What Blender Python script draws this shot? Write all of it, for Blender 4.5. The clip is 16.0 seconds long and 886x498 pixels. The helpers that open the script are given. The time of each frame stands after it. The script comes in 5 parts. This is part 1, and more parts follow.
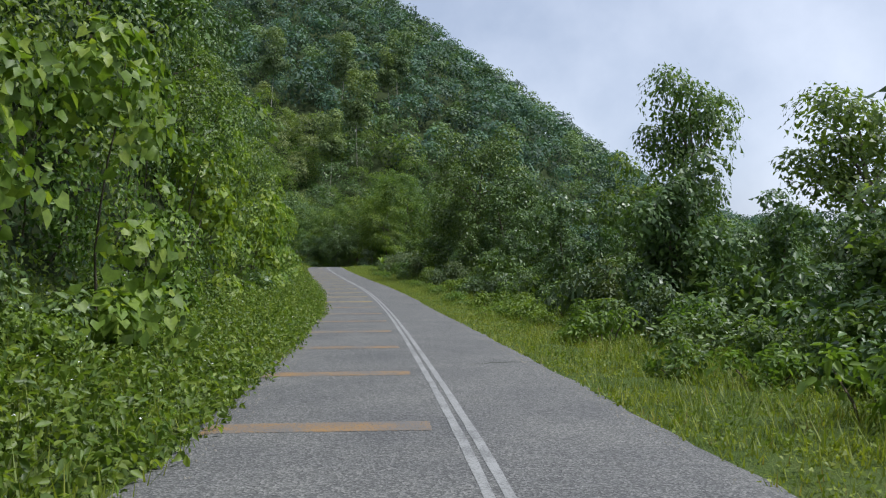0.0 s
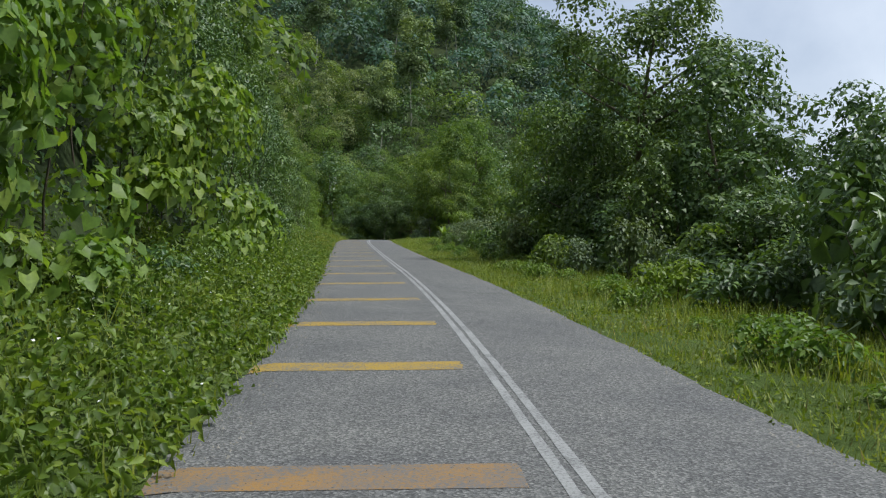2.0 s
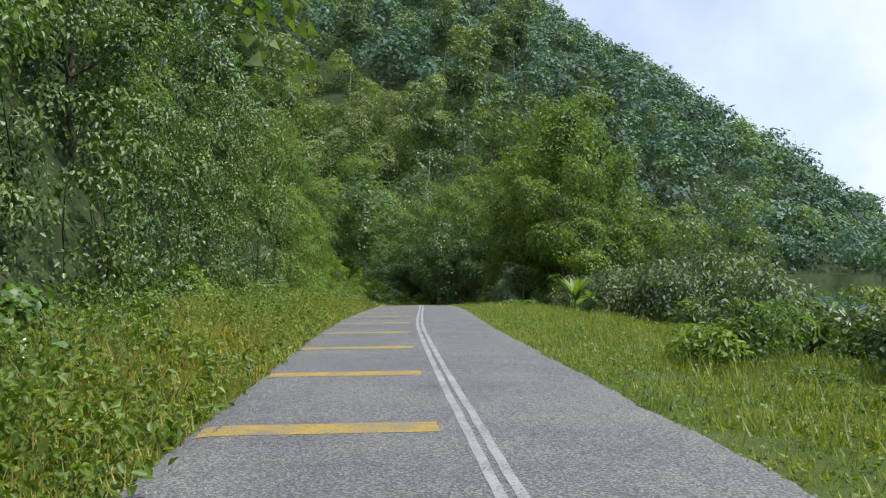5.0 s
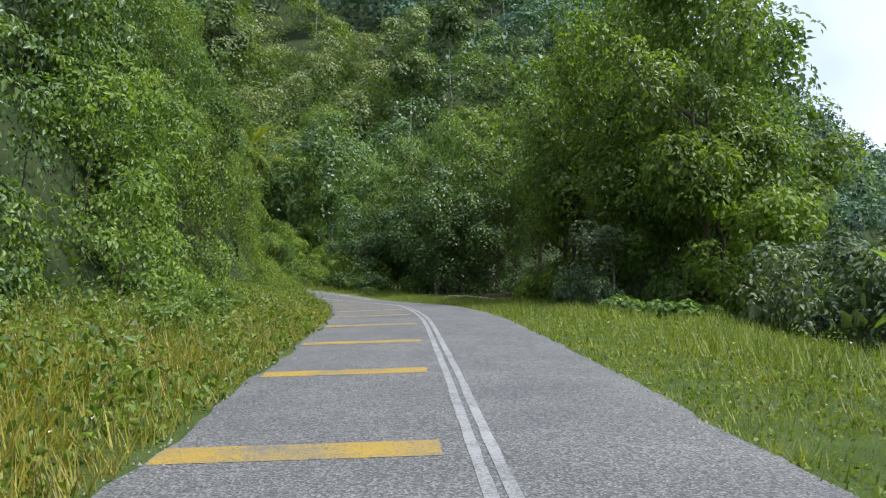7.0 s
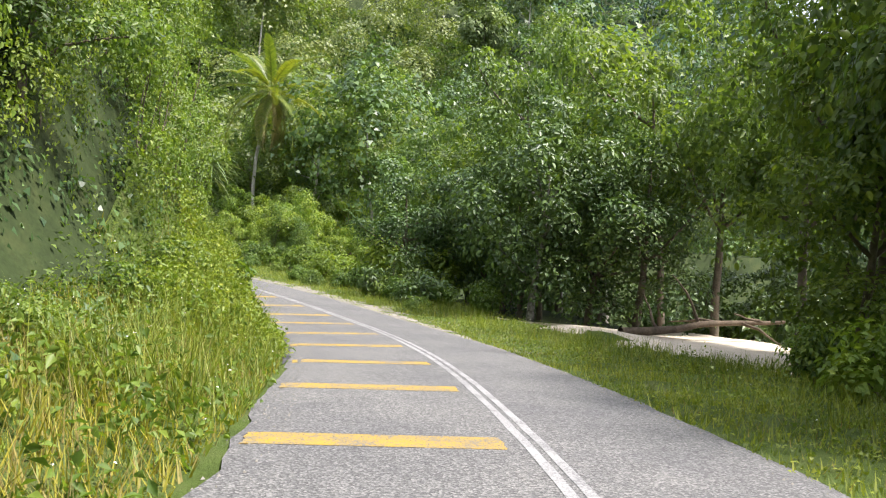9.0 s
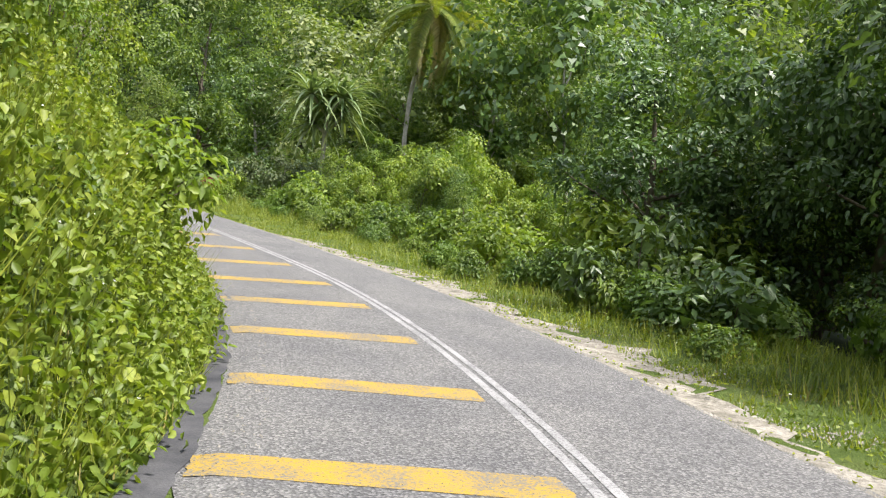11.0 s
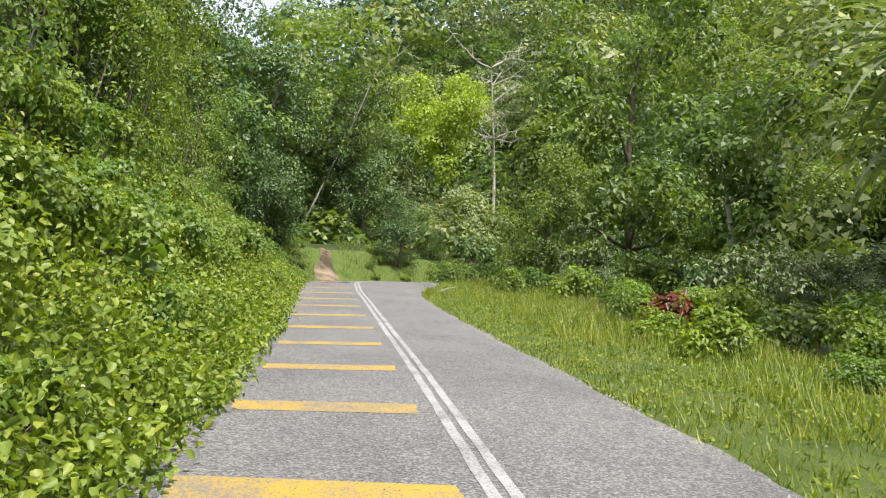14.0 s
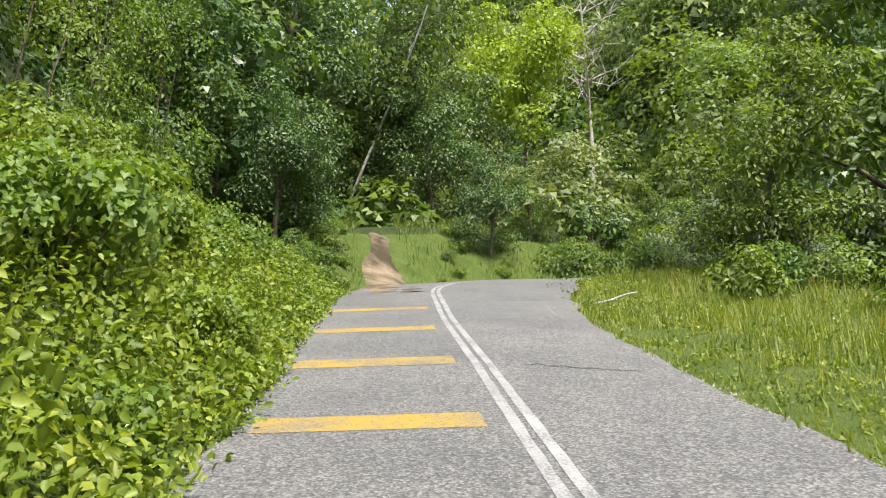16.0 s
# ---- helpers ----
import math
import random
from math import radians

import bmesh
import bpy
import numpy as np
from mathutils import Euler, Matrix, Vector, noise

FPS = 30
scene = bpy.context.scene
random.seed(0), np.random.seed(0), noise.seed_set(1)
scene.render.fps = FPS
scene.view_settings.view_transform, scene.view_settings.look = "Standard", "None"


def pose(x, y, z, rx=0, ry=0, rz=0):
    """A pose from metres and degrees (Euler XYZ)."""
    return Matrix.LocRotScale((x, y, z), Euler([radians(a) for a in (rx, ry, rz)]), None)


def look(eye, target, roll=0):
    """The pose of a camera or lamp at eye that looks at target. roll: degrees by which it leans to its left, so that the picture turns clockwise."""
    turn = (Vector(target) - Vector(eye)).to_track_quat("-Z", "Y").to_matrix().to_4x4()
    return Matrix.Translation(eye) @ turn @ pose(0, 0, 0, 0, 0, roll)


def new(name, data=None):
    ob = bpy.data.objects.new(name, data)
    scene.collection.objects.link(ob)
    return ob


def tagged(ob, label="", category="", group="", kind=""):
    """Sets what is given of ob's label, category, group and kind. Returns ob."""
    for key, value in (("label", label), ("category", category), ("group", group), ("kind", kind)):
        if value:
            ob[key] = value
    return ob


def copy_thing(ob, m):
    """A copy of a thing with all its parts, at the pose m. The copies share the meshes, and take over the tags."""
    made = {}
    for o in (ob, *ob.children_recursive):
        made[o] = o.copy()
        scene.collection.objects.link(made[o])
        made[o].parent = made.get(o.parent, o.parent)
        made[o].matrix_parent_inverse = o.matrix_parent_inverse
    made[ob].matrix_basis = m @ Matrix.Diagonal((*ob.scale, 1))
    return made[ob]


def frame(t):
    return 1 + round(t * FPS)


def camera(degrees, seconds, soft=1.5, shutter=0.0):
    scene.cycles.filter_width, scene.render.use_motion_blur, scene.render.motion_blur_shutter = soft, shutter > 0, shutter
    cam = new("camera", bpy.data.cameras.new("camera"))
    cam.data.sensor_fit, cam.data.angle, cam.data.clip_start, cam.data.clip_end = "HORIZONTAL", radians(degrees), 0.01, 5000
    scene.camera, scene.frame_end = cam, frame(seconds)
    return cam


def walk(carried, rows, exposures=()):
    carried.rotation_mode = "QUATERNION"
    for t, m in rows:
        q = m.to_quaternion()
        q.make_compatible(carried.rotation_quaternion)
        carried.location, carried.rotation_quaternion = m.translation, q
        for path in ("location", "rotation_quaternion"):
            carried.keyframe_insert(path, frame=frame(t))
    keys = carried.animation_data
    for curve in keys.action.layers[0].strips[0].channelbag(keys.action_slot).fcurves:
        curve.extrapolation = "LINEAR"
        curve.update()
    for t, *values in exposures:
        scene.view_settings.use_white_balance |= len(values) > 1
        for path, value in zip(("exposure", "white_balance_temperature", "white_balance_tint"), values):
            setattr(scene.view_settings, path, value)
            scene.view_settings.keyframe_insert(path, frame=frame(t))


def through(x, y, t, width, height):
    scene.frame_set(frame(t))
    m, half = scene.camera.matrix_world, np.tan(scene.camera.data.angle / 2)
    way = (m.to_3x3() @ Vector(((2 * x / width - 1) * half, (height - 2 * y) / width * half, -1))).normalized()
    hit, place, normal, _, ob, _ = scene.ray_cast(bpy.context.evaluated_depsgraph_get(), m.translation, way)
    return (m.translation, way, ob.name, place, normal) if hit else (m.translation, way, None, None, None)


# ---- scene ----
# The camera and its way along the left lane
cam = camera(55.3, 16.0, soft=1.2)
ROWS = [
    (0.0, -0.021, 0.062, 1.760, 89.17, -0.75, -0.19),
    (0.5, -0.701, 9.681, 1.230, 88.99, -1.71, 1.68),
    (1.0, -1.497, 19.239, 0.762, 89.37, -1.44, 3.16),
    (1.5, -2.399, 28.594, 0.377, 89.66, -1.53, 3.69),
    (2.0, -3.492, 37.762, -0.023, 87.49, -0.90, 3.50),
    (2.5, -4.772, 46.872, -0.316, 87.25, -1.91, 4.29),
    (3.0, -6.124, 55.988, -0.430, 90.02, -0.47, 5.72),
    (3.5, -7.403, 64.924, -0.577, 89.69, -0.51, 5.98),
    (4.0, -8.862, 73.758, -0.714, 90.13, -0.41, 6.15),
    (4.5, -10.308, 82.520, -0.845, 90.58, -0.31, 6.31),
    (5.0, -11.741, 91.209, -0.971, 91.02, -0.20, 6.48),
    (5.5, -13.164, 99.822, -1.086, 91.46, -0.08, 6.64),
    (6.0, -14.585, 108.358, -1.202, 91.90, 0.04, 6.79),
    (6.5, -15.969, 116.823, -1.313, 91.09, 0.75, 6.62),
    (7.0, -17.173, 124.782, -1.470, 89.24, 0.66, 5.00),
    (7.5, -18.334, 132.384, -1.637, 88.94, -0.15, 5.03),
    (8.0, -19.506, 139.518, -1.835, 89.54, -1.34, 5.16),
    (8.5, -20.688, 146.329, -2.076, 89.22, -2.30, 6.85),
    (9.0, -21.988, 152.802, -2.344, 88.90, -3.27, 8.55),
    (9.5, -23.404, 158.938, -2.650, 88.59, -4.25, 10.25),
    (10.0, -24.934, 164.737, -2.983, 88.27, -5.22, 11.95),
    (10.5, -26.577, 170.199, -3.354, 87.96, -6.20, 13.65),
    (11.0, -28.184, 175.369, -3.715, 87.28, -4.97, 20.74),
    (11.5, -30.419, 180.344, -4.002, 87.19, -6.01, 27.77),
    (12.0, -33.002, 185.093, -4.096, 88.36, -5.36, 33.29),
    (12.5, -36.126, 189.529, -4.043, 90.78, -4.56, 37.39),
    (13.0, -39.503, 193.438, -3.932, 91.67, -3.08, 42.51),
    (13.5, -43.237, 197.034, -3.746, 91.49, -1.78, 45.95),
    (14.0, -47.287, 200.163, -3.528, 93.91, -1.70, 49.12),
    (14.5, -51.399, 203.120, -3.267, 93.50, -1.72, 52.06),
    (15.0, -55.737, 206.083, -2.946, 93.58, -0.04, 52.39),
    (15.5, -59.898, 208.806, -2.682, 94.66, 0.72, 52.46),
    (16.0, -64.097, 211.481, -2.397, 92.76, 1.59, 53.54),
]
EXPOSURE = [(0.0, 0.08, 5800, 12), (1.4, 0.22, 5850, 11), (2.0, 0.02, 5850, 9), (2.5, 0.3, 6000, 8), (3.0, 0.72, 6250, 10), (3.7, 0.77, 6250, 10), (5.8, 0.3, 5650, 12), (6.6, 0.32, 5650, 12), (7.4, 0.93, 5950, 14), (8.2, 1.37, 6240, 18),
            (10.3, 1.34, 6260, 18), (12.0, 1.18, 6270, 15), (14.0, 1.14, 6360, 15), (16.0, 1.18, 6420, 14)]
walk(cam, [(t, pose(*p)) for t, *p in ROWS], EXPOSURE)

# ---- sky, sun ----
SUN_ELEVATION, SUN_BEARING = 62.0, 97.0  # degrees above the horizon; degrees from +y towards +x
world = bpy.data.worlds.new("sky")
scene.world = world
world.use_nodes = True
wn, wl = world.node_tree.nodes, world.node_tree.links
wn.clear()
sky = wn.new("ShaderNodeTexSky")
sky.sky_type, sky.sun_disc = "NISHITA", False
sky.sun_elevation, sky.sun_rotation = radians(SUN_ELEVATION), radians(SUN_BEARING)
sky_gain = wn.new("ShaderNodeVectorMath")
sky_gain.operation = "SCALE"
sky_gain.inputs["Scale"].default_value = 0.11
wl.new(sky.outputs[0], sky_gain.inputs[0])
cloud_noise = wn.new("ShaderNodeTexNoise")
cloud_noise.inputs["Scale"].default_value, cloud_noise.inputs["Detail"].default_value = 2.6, 7
cloud_noise.inputs["Roughness"].default_value = 0.55
cloud_ramp = wn.new("ShaderNodeValToRGB")
cloud_ramp.color_ramp.elements[0].position, cloud_ramp.color_ramp.elements[0].color = 0.36, (0.5, 0.55, 0.63, 1)
cloud_ramp.color_ramp.elements[1].position, cloud_ramp.color_ramp.elements[1].color = 0.66, (0.88, 0.9, 0.93, 1)
wl.new(cloud_noise.outputs[0], cloud_ramp.inputs[0])
cloud_mix = wn.new("ShaderNodeMixRGB")
cloud_mix.inputs[0].default_value = 0.82
wl.new(sky_gain.outputs[0], cloud_mix.inputs[1])
wl.new(cloud_ramp.outputs[0], cloud_mix.inputs[2])
back = wn.new("ShaderNodeBackground")
back.inputs[1].default_value = 1.0
wl.new(cloud_mix.outputs[0], back.inputs[0])
wl.new(back.outputs[0], wn.new("ShaderNodeOutputWorld").inputs[0])

sun_data = bpy.data.lights.new("sun", "SUN")
sun_data.energy, sun_data.angle, sun_data.color = 4.5, radians(6.0), (1.0, 0.95, 0.84)
sun = new("sun", sun_data)
_e, _b = radians(SUN_ELEVATION), radians(SUN_BEARING)
sun.matrix_basis = look((60 * math.sin(_b) * math.cos(_e), 100 + 60 * math.cos(_b) * math.cos(_e), 60 * math.sin(_e)), (0, 100, 0))


# ---- materials ----
def material(name):
    m = bpy.data.materials.new(name)
    m.use_nodes = True
    nt = m.node_tree
    return m, nt, nt.nodes["Principled BSDF"], nt.nodes["Material Output"]


def node(nt, kind, **inputs):
    n = nt.nodes.new(kind)
    for k, v in inputs.items():
        n.inputs[k.replace("_", " ")].default_value = v
    return n


def ramp(nt, fac, stops):
    r = nt.nodes.new("ShaderNodeValToRGB")
    el = r.color_ramp.elements
    while len(el) < len(stops):
        el.new(0.5)
    for e, (p, c) in zip(el, stops):
        e.position, e.color = p, (*c, 1)
    nt.links.new(fac, r.inputs[0])
    return r.outputs[0]


def mix(nt, fac, a, b, blend="MIX"):
    x = nt.nodes.new("ShaderNodeMixRGB")
    x.blend_type = blend
    for i, v in enumerate((fac, a, b)):
        if isinstance(v, bpy.types.NodeSocket):
            nt.links.new(v, x.inputs[i])
        else:
            x.inputs[i].default_value = v if i == 0 else (*v, 1)
    return x.outputs[0]


def place_coords(nt):
    return nt.nodes.new("ShaderNodeTexCoord").outputs["Object"]


def noise_of(nt, scale, detail=4, rough=0.6, coords=None):
    n = node(nt, "ShaderNodeTexNoise", Scale=scale, Detail=detail, Roughness=rough)
    if coords is not None:
        nt.links.new(coords, n.inputs["Vector"])
    return n.outputs[0]


def bump(nt, bsdf, height, strength, dist=0.02):
    b = node(nt, "ShaderNodeBump", Strength=strength, Distance=dist)
    nt.links.new(height, b.inputs["Height"])
    nt.links.new(b.outputs[0], bsdf.inputs["Normal"])


def between(a, b, u):
    return tuple(x + (y - x) * u for x, y in zip(a, b))


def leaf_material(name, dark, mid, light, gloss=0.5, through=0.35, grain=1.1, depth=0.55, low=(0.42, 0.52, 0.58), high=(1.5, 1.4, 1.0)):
    """Leaves: each leaf takes its own tone, each spray and each plant its own cast; light passes through the blade."""
    m, nt, bsdf, out = material(name)
    geo = nt.nodes.new("ShaderNodeNewGeometry")
    info = nt.nodes.new("ShaderNodeObjectInfo")
    tone = ramp(nt, geo.outputs["Random Per Island"], [(0.0, between(dark, mid, 0.35)), (0.5, mid), (0.92, between(light, mid, 0.35)), (1.0, light)])
    cast = ramp(nt, info.outputs["Random"], [(0.0, (0.8, 0.9, 0.92)), (0.5, (1, 1, 1)), (1.0, (1.18, 1.08, 0.82))])
    tint = mix(nt, 1.0, tone, cast, "MULTIPLY")
    co = place_coords(nt)
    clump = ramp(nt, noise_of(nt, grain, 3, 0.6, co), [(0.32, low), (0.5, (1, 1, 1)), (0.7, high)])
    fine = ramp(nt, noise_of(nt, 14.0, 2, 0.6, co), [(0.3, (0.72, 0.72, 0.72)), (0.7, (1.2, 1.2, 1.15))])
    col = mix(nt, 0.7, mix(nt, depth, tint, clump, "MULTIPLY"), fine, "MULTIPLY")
    nt.links.new(col, bsdf.inputs["Base Color"])
    bsdf.inputs["Roughness"].default_value = gloss
    bsdf.inputs["Specular IOR Level"].default_value = 0.38
    trans = nt.nodes.new("ShaderNodeBsdfTranslucent")
    nt.links.new(mix(nt, 1.0, col, (1.3, 1.35, 0.5), "MULTIPLY"), trans.inputs[0])
    blend = nt.nodes.new("ShaderNodeMixShader")
    blend.inputs[0].default_value = through
    nt.links.new(bsdf.outputs[0], blend.inputs[1])
    nt.links.new(trans.outputs[0], blend.inputs[2])
    nt.links.new(blend.outputs[0], out.inputs[0])
    return m


def rough_material(name, stops, scale, fine, rough=0.9, strength=0.6, dist=0.03):
    m, nt, bsdf, _ = material(name)
    co = place_coords(nt)
    a, b = noise_of(nt, scale, 5, 0.6, co), noise_of(nt, fine, 3, 0.7, co)
    col = mix(nt, 0.5, ramp(nt, a, stops), ramp(nt, b, [(0.25, (0.45, 0.45, 0.45)), (0.75, (1.5, 1.5, 1.5))]), "MULTIPLY")
    nt.links.new(col, bsdf.inputs["Base Color"])
    bsdf.inputs["Roughness"].default_value = rough
    bsdf.inputs["Specular IOR Level"].default_value = 0.15
    bump(nt, bsdf, b, strength, dist)
    return m


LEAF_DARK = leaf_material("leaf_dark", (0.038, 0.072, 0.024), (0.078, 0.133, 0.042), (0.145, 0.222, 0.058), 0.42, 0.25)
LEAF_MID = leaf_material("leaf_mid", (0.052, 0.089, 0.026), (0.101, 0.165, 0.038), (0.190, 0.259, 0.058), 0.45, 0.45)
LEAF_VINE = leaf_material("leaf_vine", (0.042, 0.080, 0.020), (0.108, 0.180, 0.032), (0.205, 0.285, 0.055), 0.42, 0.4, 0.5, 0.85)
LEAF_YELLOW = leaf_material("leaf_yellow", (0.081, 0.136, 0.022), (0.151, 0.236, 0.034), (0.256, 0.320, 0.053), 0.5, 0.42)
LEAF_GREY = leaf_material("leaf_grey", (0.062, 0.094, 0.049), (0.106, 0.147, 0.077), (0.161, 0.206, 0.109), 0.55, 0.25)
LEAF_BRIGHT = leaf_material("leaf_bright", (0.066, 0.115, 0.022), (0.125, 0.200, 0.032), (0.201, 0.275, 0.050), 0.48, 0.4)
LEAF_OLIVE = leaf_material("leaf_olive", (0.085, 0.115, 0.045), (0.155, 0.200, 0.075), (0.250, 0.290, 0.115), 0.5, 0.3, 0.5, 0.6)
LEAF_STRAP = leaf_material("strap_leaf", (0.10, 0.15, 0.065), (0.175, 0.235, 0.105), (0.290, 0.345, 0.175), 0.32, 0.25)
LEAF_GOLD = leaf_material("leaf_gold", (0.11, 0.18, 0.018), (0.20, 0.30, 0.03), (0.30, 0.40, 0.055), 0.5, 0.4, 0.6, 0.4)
# Hillside leaves: the blue of distance haze is mixed into these three colours.
LEAF_HAZED = leaf_material("leaf_hazed", (0.054, 0.102, 0.083), (0.086, 0.153, 0.106), (0.135, 0.214, 0.121), 0.6, 0.25, 0.13, 0.75)
LEAF_HAZED_DARK = leaf_material("leaf_hazed_dark", (0.033, 0.059, 0.047), (0.060, 0.100, 0.068), (0.105, 0.157, 0.087), 0.6, 0.25, 0.13, 0.75)
LEAF_HAZED_LIGHT = leaf_material("leaf_hazed_light", (0.083, 0.128, 0.056), (0.128, 0.192, 0.075), (0.194, 0.256, 0.098), 0.6, 0.3, 0.13, 0.75)
LEAF_RED = leaf_material("leaf_red", (0.063, 0.013, 0.010), (0.137, 0.032, 0.018), (0.210, 0.074, 0.025), 0.45, 0.3)
GRASS = leaf_material("grass_blade", (0.075, 0.115, 0.018), (0.148, 0.198, 0.029), (0.260, 0.300, 0.058), 0.55, 0.4, 0.9, 0.8, low=(0.62, 0.75, 0.7), high=(1.4, 1.22, 1.05))
HERB = leaf_material("sunlit_herb_leaf", (0.070, 0.118, 0.018), (0.142, 0.215, 0.032), (0.235, 0.300, 0.055), 0.5, 0.4, 1.3, 0.7, low=(0.62, 0.75, 0.7), high=(1.4, 1.22, 1.05))
WEED = leaf_material("weed_leaf", (0.072, 0.112, 0.016), (0.146, 0.205, 0.028), (0.255, 0.305, 0.048), 0.5, 0.4, 0.9, 0.8, low=(0.62, 0.75, 0.7), high=(1.4, 1.22, 1.05))
STRAW = leaf_material("dry_grass", (0.137, 0.105, 0.025), (0.252, 0.200, 0.059), (0.357, 0.294, 0.101), 0.7, 0.3)
GOLD_GRASS = leaf_material("golden_grass", (0.12, 0.13, 0.02), (0.23, 0.235, 0.034), (0.34, 0.33, 0.07), 0.6, 0.35, 0.8, 0.7, low=(0.62, 0.75, 0.7), high=(1.3, 1.2, 1.05))
FROND = leaf_material("palm_frond", (0.074, 0.105, 0.017), (0.147, 0.189, 0.029), (0.252, 0.263, 0.059), 0.4, 0.4)
FROND_OLD = leaf_material("old_frond", (0.210, 0.168, 0.059), (0.315, 0.263, 0.101), (0.399, 0.347, 0.168), 0.6, 0.3)
BARK = rough_material("bark", [(0.3, (0.075, 0.062, 0.045)), (0.7, (0.18, 0.15, 0.115))], 3.0, 22.0)
BARK_PALE = rough_material("pale_bark", [(0.3, (0.26, 0.24, 0.2)), (0.7, (0.5, 0.47, 0.41))], 2.0, 18.0)
BARK_GREY = rough_material("mottled_bark", [(0.35, (0.07, 0.065, 0.055)), (0.65, (0.3, 0.29, 0.26))], 4.0, 16.0)
DRIFTWOOD = rough_material("driftwood", [(0.3, (0.06, 0.045, 0.032)), (0.7, (0.16, 0.125, 0.09))], 2.0, 16.0)
SOIL = rough_material("leaf_litter_soil", [(0.25, (0.018, 0.026, 0.009)), (0.5, (0.028, 0.042, 0.013)), (0.75, (0.05, 0.06, 0.02))], 0.7, 9.0)
VERGE = rough_material("grassy_soil", [(0.25, (0.055, 0.085, 0.016)), (0.5, (0.085, 0.125, 0.026)), (0.75, (0.12, 0.14, 0.045))], 1.1, 42.0, 0.9, 1.0, 0.06)
SAND = rough_material("beach_sand", [(0.3, (0.5, 0.42, 0.31)), (0.7, (0.66, 0.58, 0.46))], 0.8, 30.0, 0.95, 0.3)
GRAVEL = rough_material("limestone_gravel", [(0.3, (0.13, 0.12, 0.095)), (0.7, (0.31, 0.29, 0.245))], 3.5, 14.0, 0.95, 1.0, 0.05)
DIRT = rough_material("orange_dirt", [(0.38, (0.05, 0.04, 0.024)), (0.66, (0.23, 0.18, 0.12))], 0.7, 14.0, 0.95, 0.7)
PETAL = rough_material("white_petal", [(0.3, (0.7, 0.7, 0.66)), (0.7, (0.85, 0.85, 0.8))], 30.0, 60.0, 0.7, 0.1)


def asphalt():
    """Old chip seal: pale stones in grey binder, darker patches and two polished wheel tracks' worth of stain."""
    m, nt, bsdf, _ = material("chip_seal_asphalt")
    co = place_coords(nt)
    vor = node(nt, "ShaderNodeTexVoronoi", Scale=43.0)
    nt.links.new(co, vor.inputs["Vector"])
    stones = ramp(nt, vor.outputs["Color"], [(0.15, (0.12, 0.119, 0.12)), (0.5, (0.215, 0.214, 0.214)), (0.85, (0.39, 0.386, 0.376))])
    binder = ramp(nt, vor.outputs["Distance"], [(0.18, (1.08, 1.08, 1.08)), (0.62, (0.62, 0.62, 0.62))])
    fine = ramp(nt, noise_of(nt, 75.0, 3, 0.7, co), [(0.3, (0.6, 0.6, 0.6)), (0.7, (1.4, 1.4, 1.4))])
    stain = ramp(nt, noise_of(nt, 0.55, 6, 0.62, co), [(0.3, (0.78, 0.78, 0.8)), (0.62, (1.12, 1.11, 1.08))])
    col = mix(nt, 1.0, mix(nt, 0.8, stones, binder, "MULTIPLY"), stain, "MULTIPLY")
    col = mix(nt, 0.6, col, fine, "MULTIPLY")
    nt.links.new(mix(nt, 1.0, col, (0.56, 0.562, 0.558), "MULTIPLY"), bsdf.inputs["Base Color"])
    bsdf.inputs["Roughness"].default_value = 0.82
    bump(nt, bsdf, vor.outputs["Distance"], 0.7, 0.012)
    return m


def paint(name, colour, worn):
    """Road paint over stones: it is gone from their tops where worn is high."""
    m, nt, bsdf, _ = material(name)
    co = place_coords(nt)
    big, small = noise_of(nt, 1.6, 4, 0.6, co), noise_of(nt, 34.0, 3, 0.7, co)
    both = nt.nodes.new("ShaderNodeMath")
    both.operation = "MULTIPLY_ADD"
    nt.links.new(big, both.inputs[0])
    both.inputs[1].default_value = 0.55
    nt.links.new(small, both.inputs[2])
    bare = ramp(nt, both.outputs[0], [(0.92 - worn * 0.45, (0, 0, 0)), (1.12 - worn * 0.4, (1, 1, 1))])
    shade = mix(nt, 0.4, colour, ramp(nt, small, [(0.3, (0.5, 0.5, 0.5)), (0.7, (1.2, 1.2, 1.2))]), "MULTIPLY")
    nt.links.new(mix(nt, bare, shade, (0.11, 0.11, 0.11)), bsdf.inputs["Base Color"])
    bsdf.inputs["Roughness"].default_value = 0.7
    bump(nt, bsdf, small, 0.4, 0.01)
    return m


ASPHALT = asphalt()
WHITE_PAINT = paint("white_road_paint", (0.30, 0.30, 0.295), 0.5)
YELLOW_PAINT = paint("yellow_road_paint", (0.35, 0.225, 0.012), 0.5)
YELLOW_WORN = paint("worn_yellow_paint", (0.27, 0.15, 0.04), 0.62)


def sea_material():
    m, nt, bsdf, _ = material("sea_water")
    n = noise_of(nt, 0.7, 5, 0.6, place_coords(nt))
    nt.links.new(ramp(nt, n, [(0.3, (0.02, 0.06, 0.075)), (0.7, (0.05, 0.12, 0.13))]), bsdf.inputs["Base Color"])
    bsdf.inputs["Roughness"].default_value = 0.12
    bump(nt, bsdf, n, 0.5, 0.3)
    return m


SEA = sea_material()


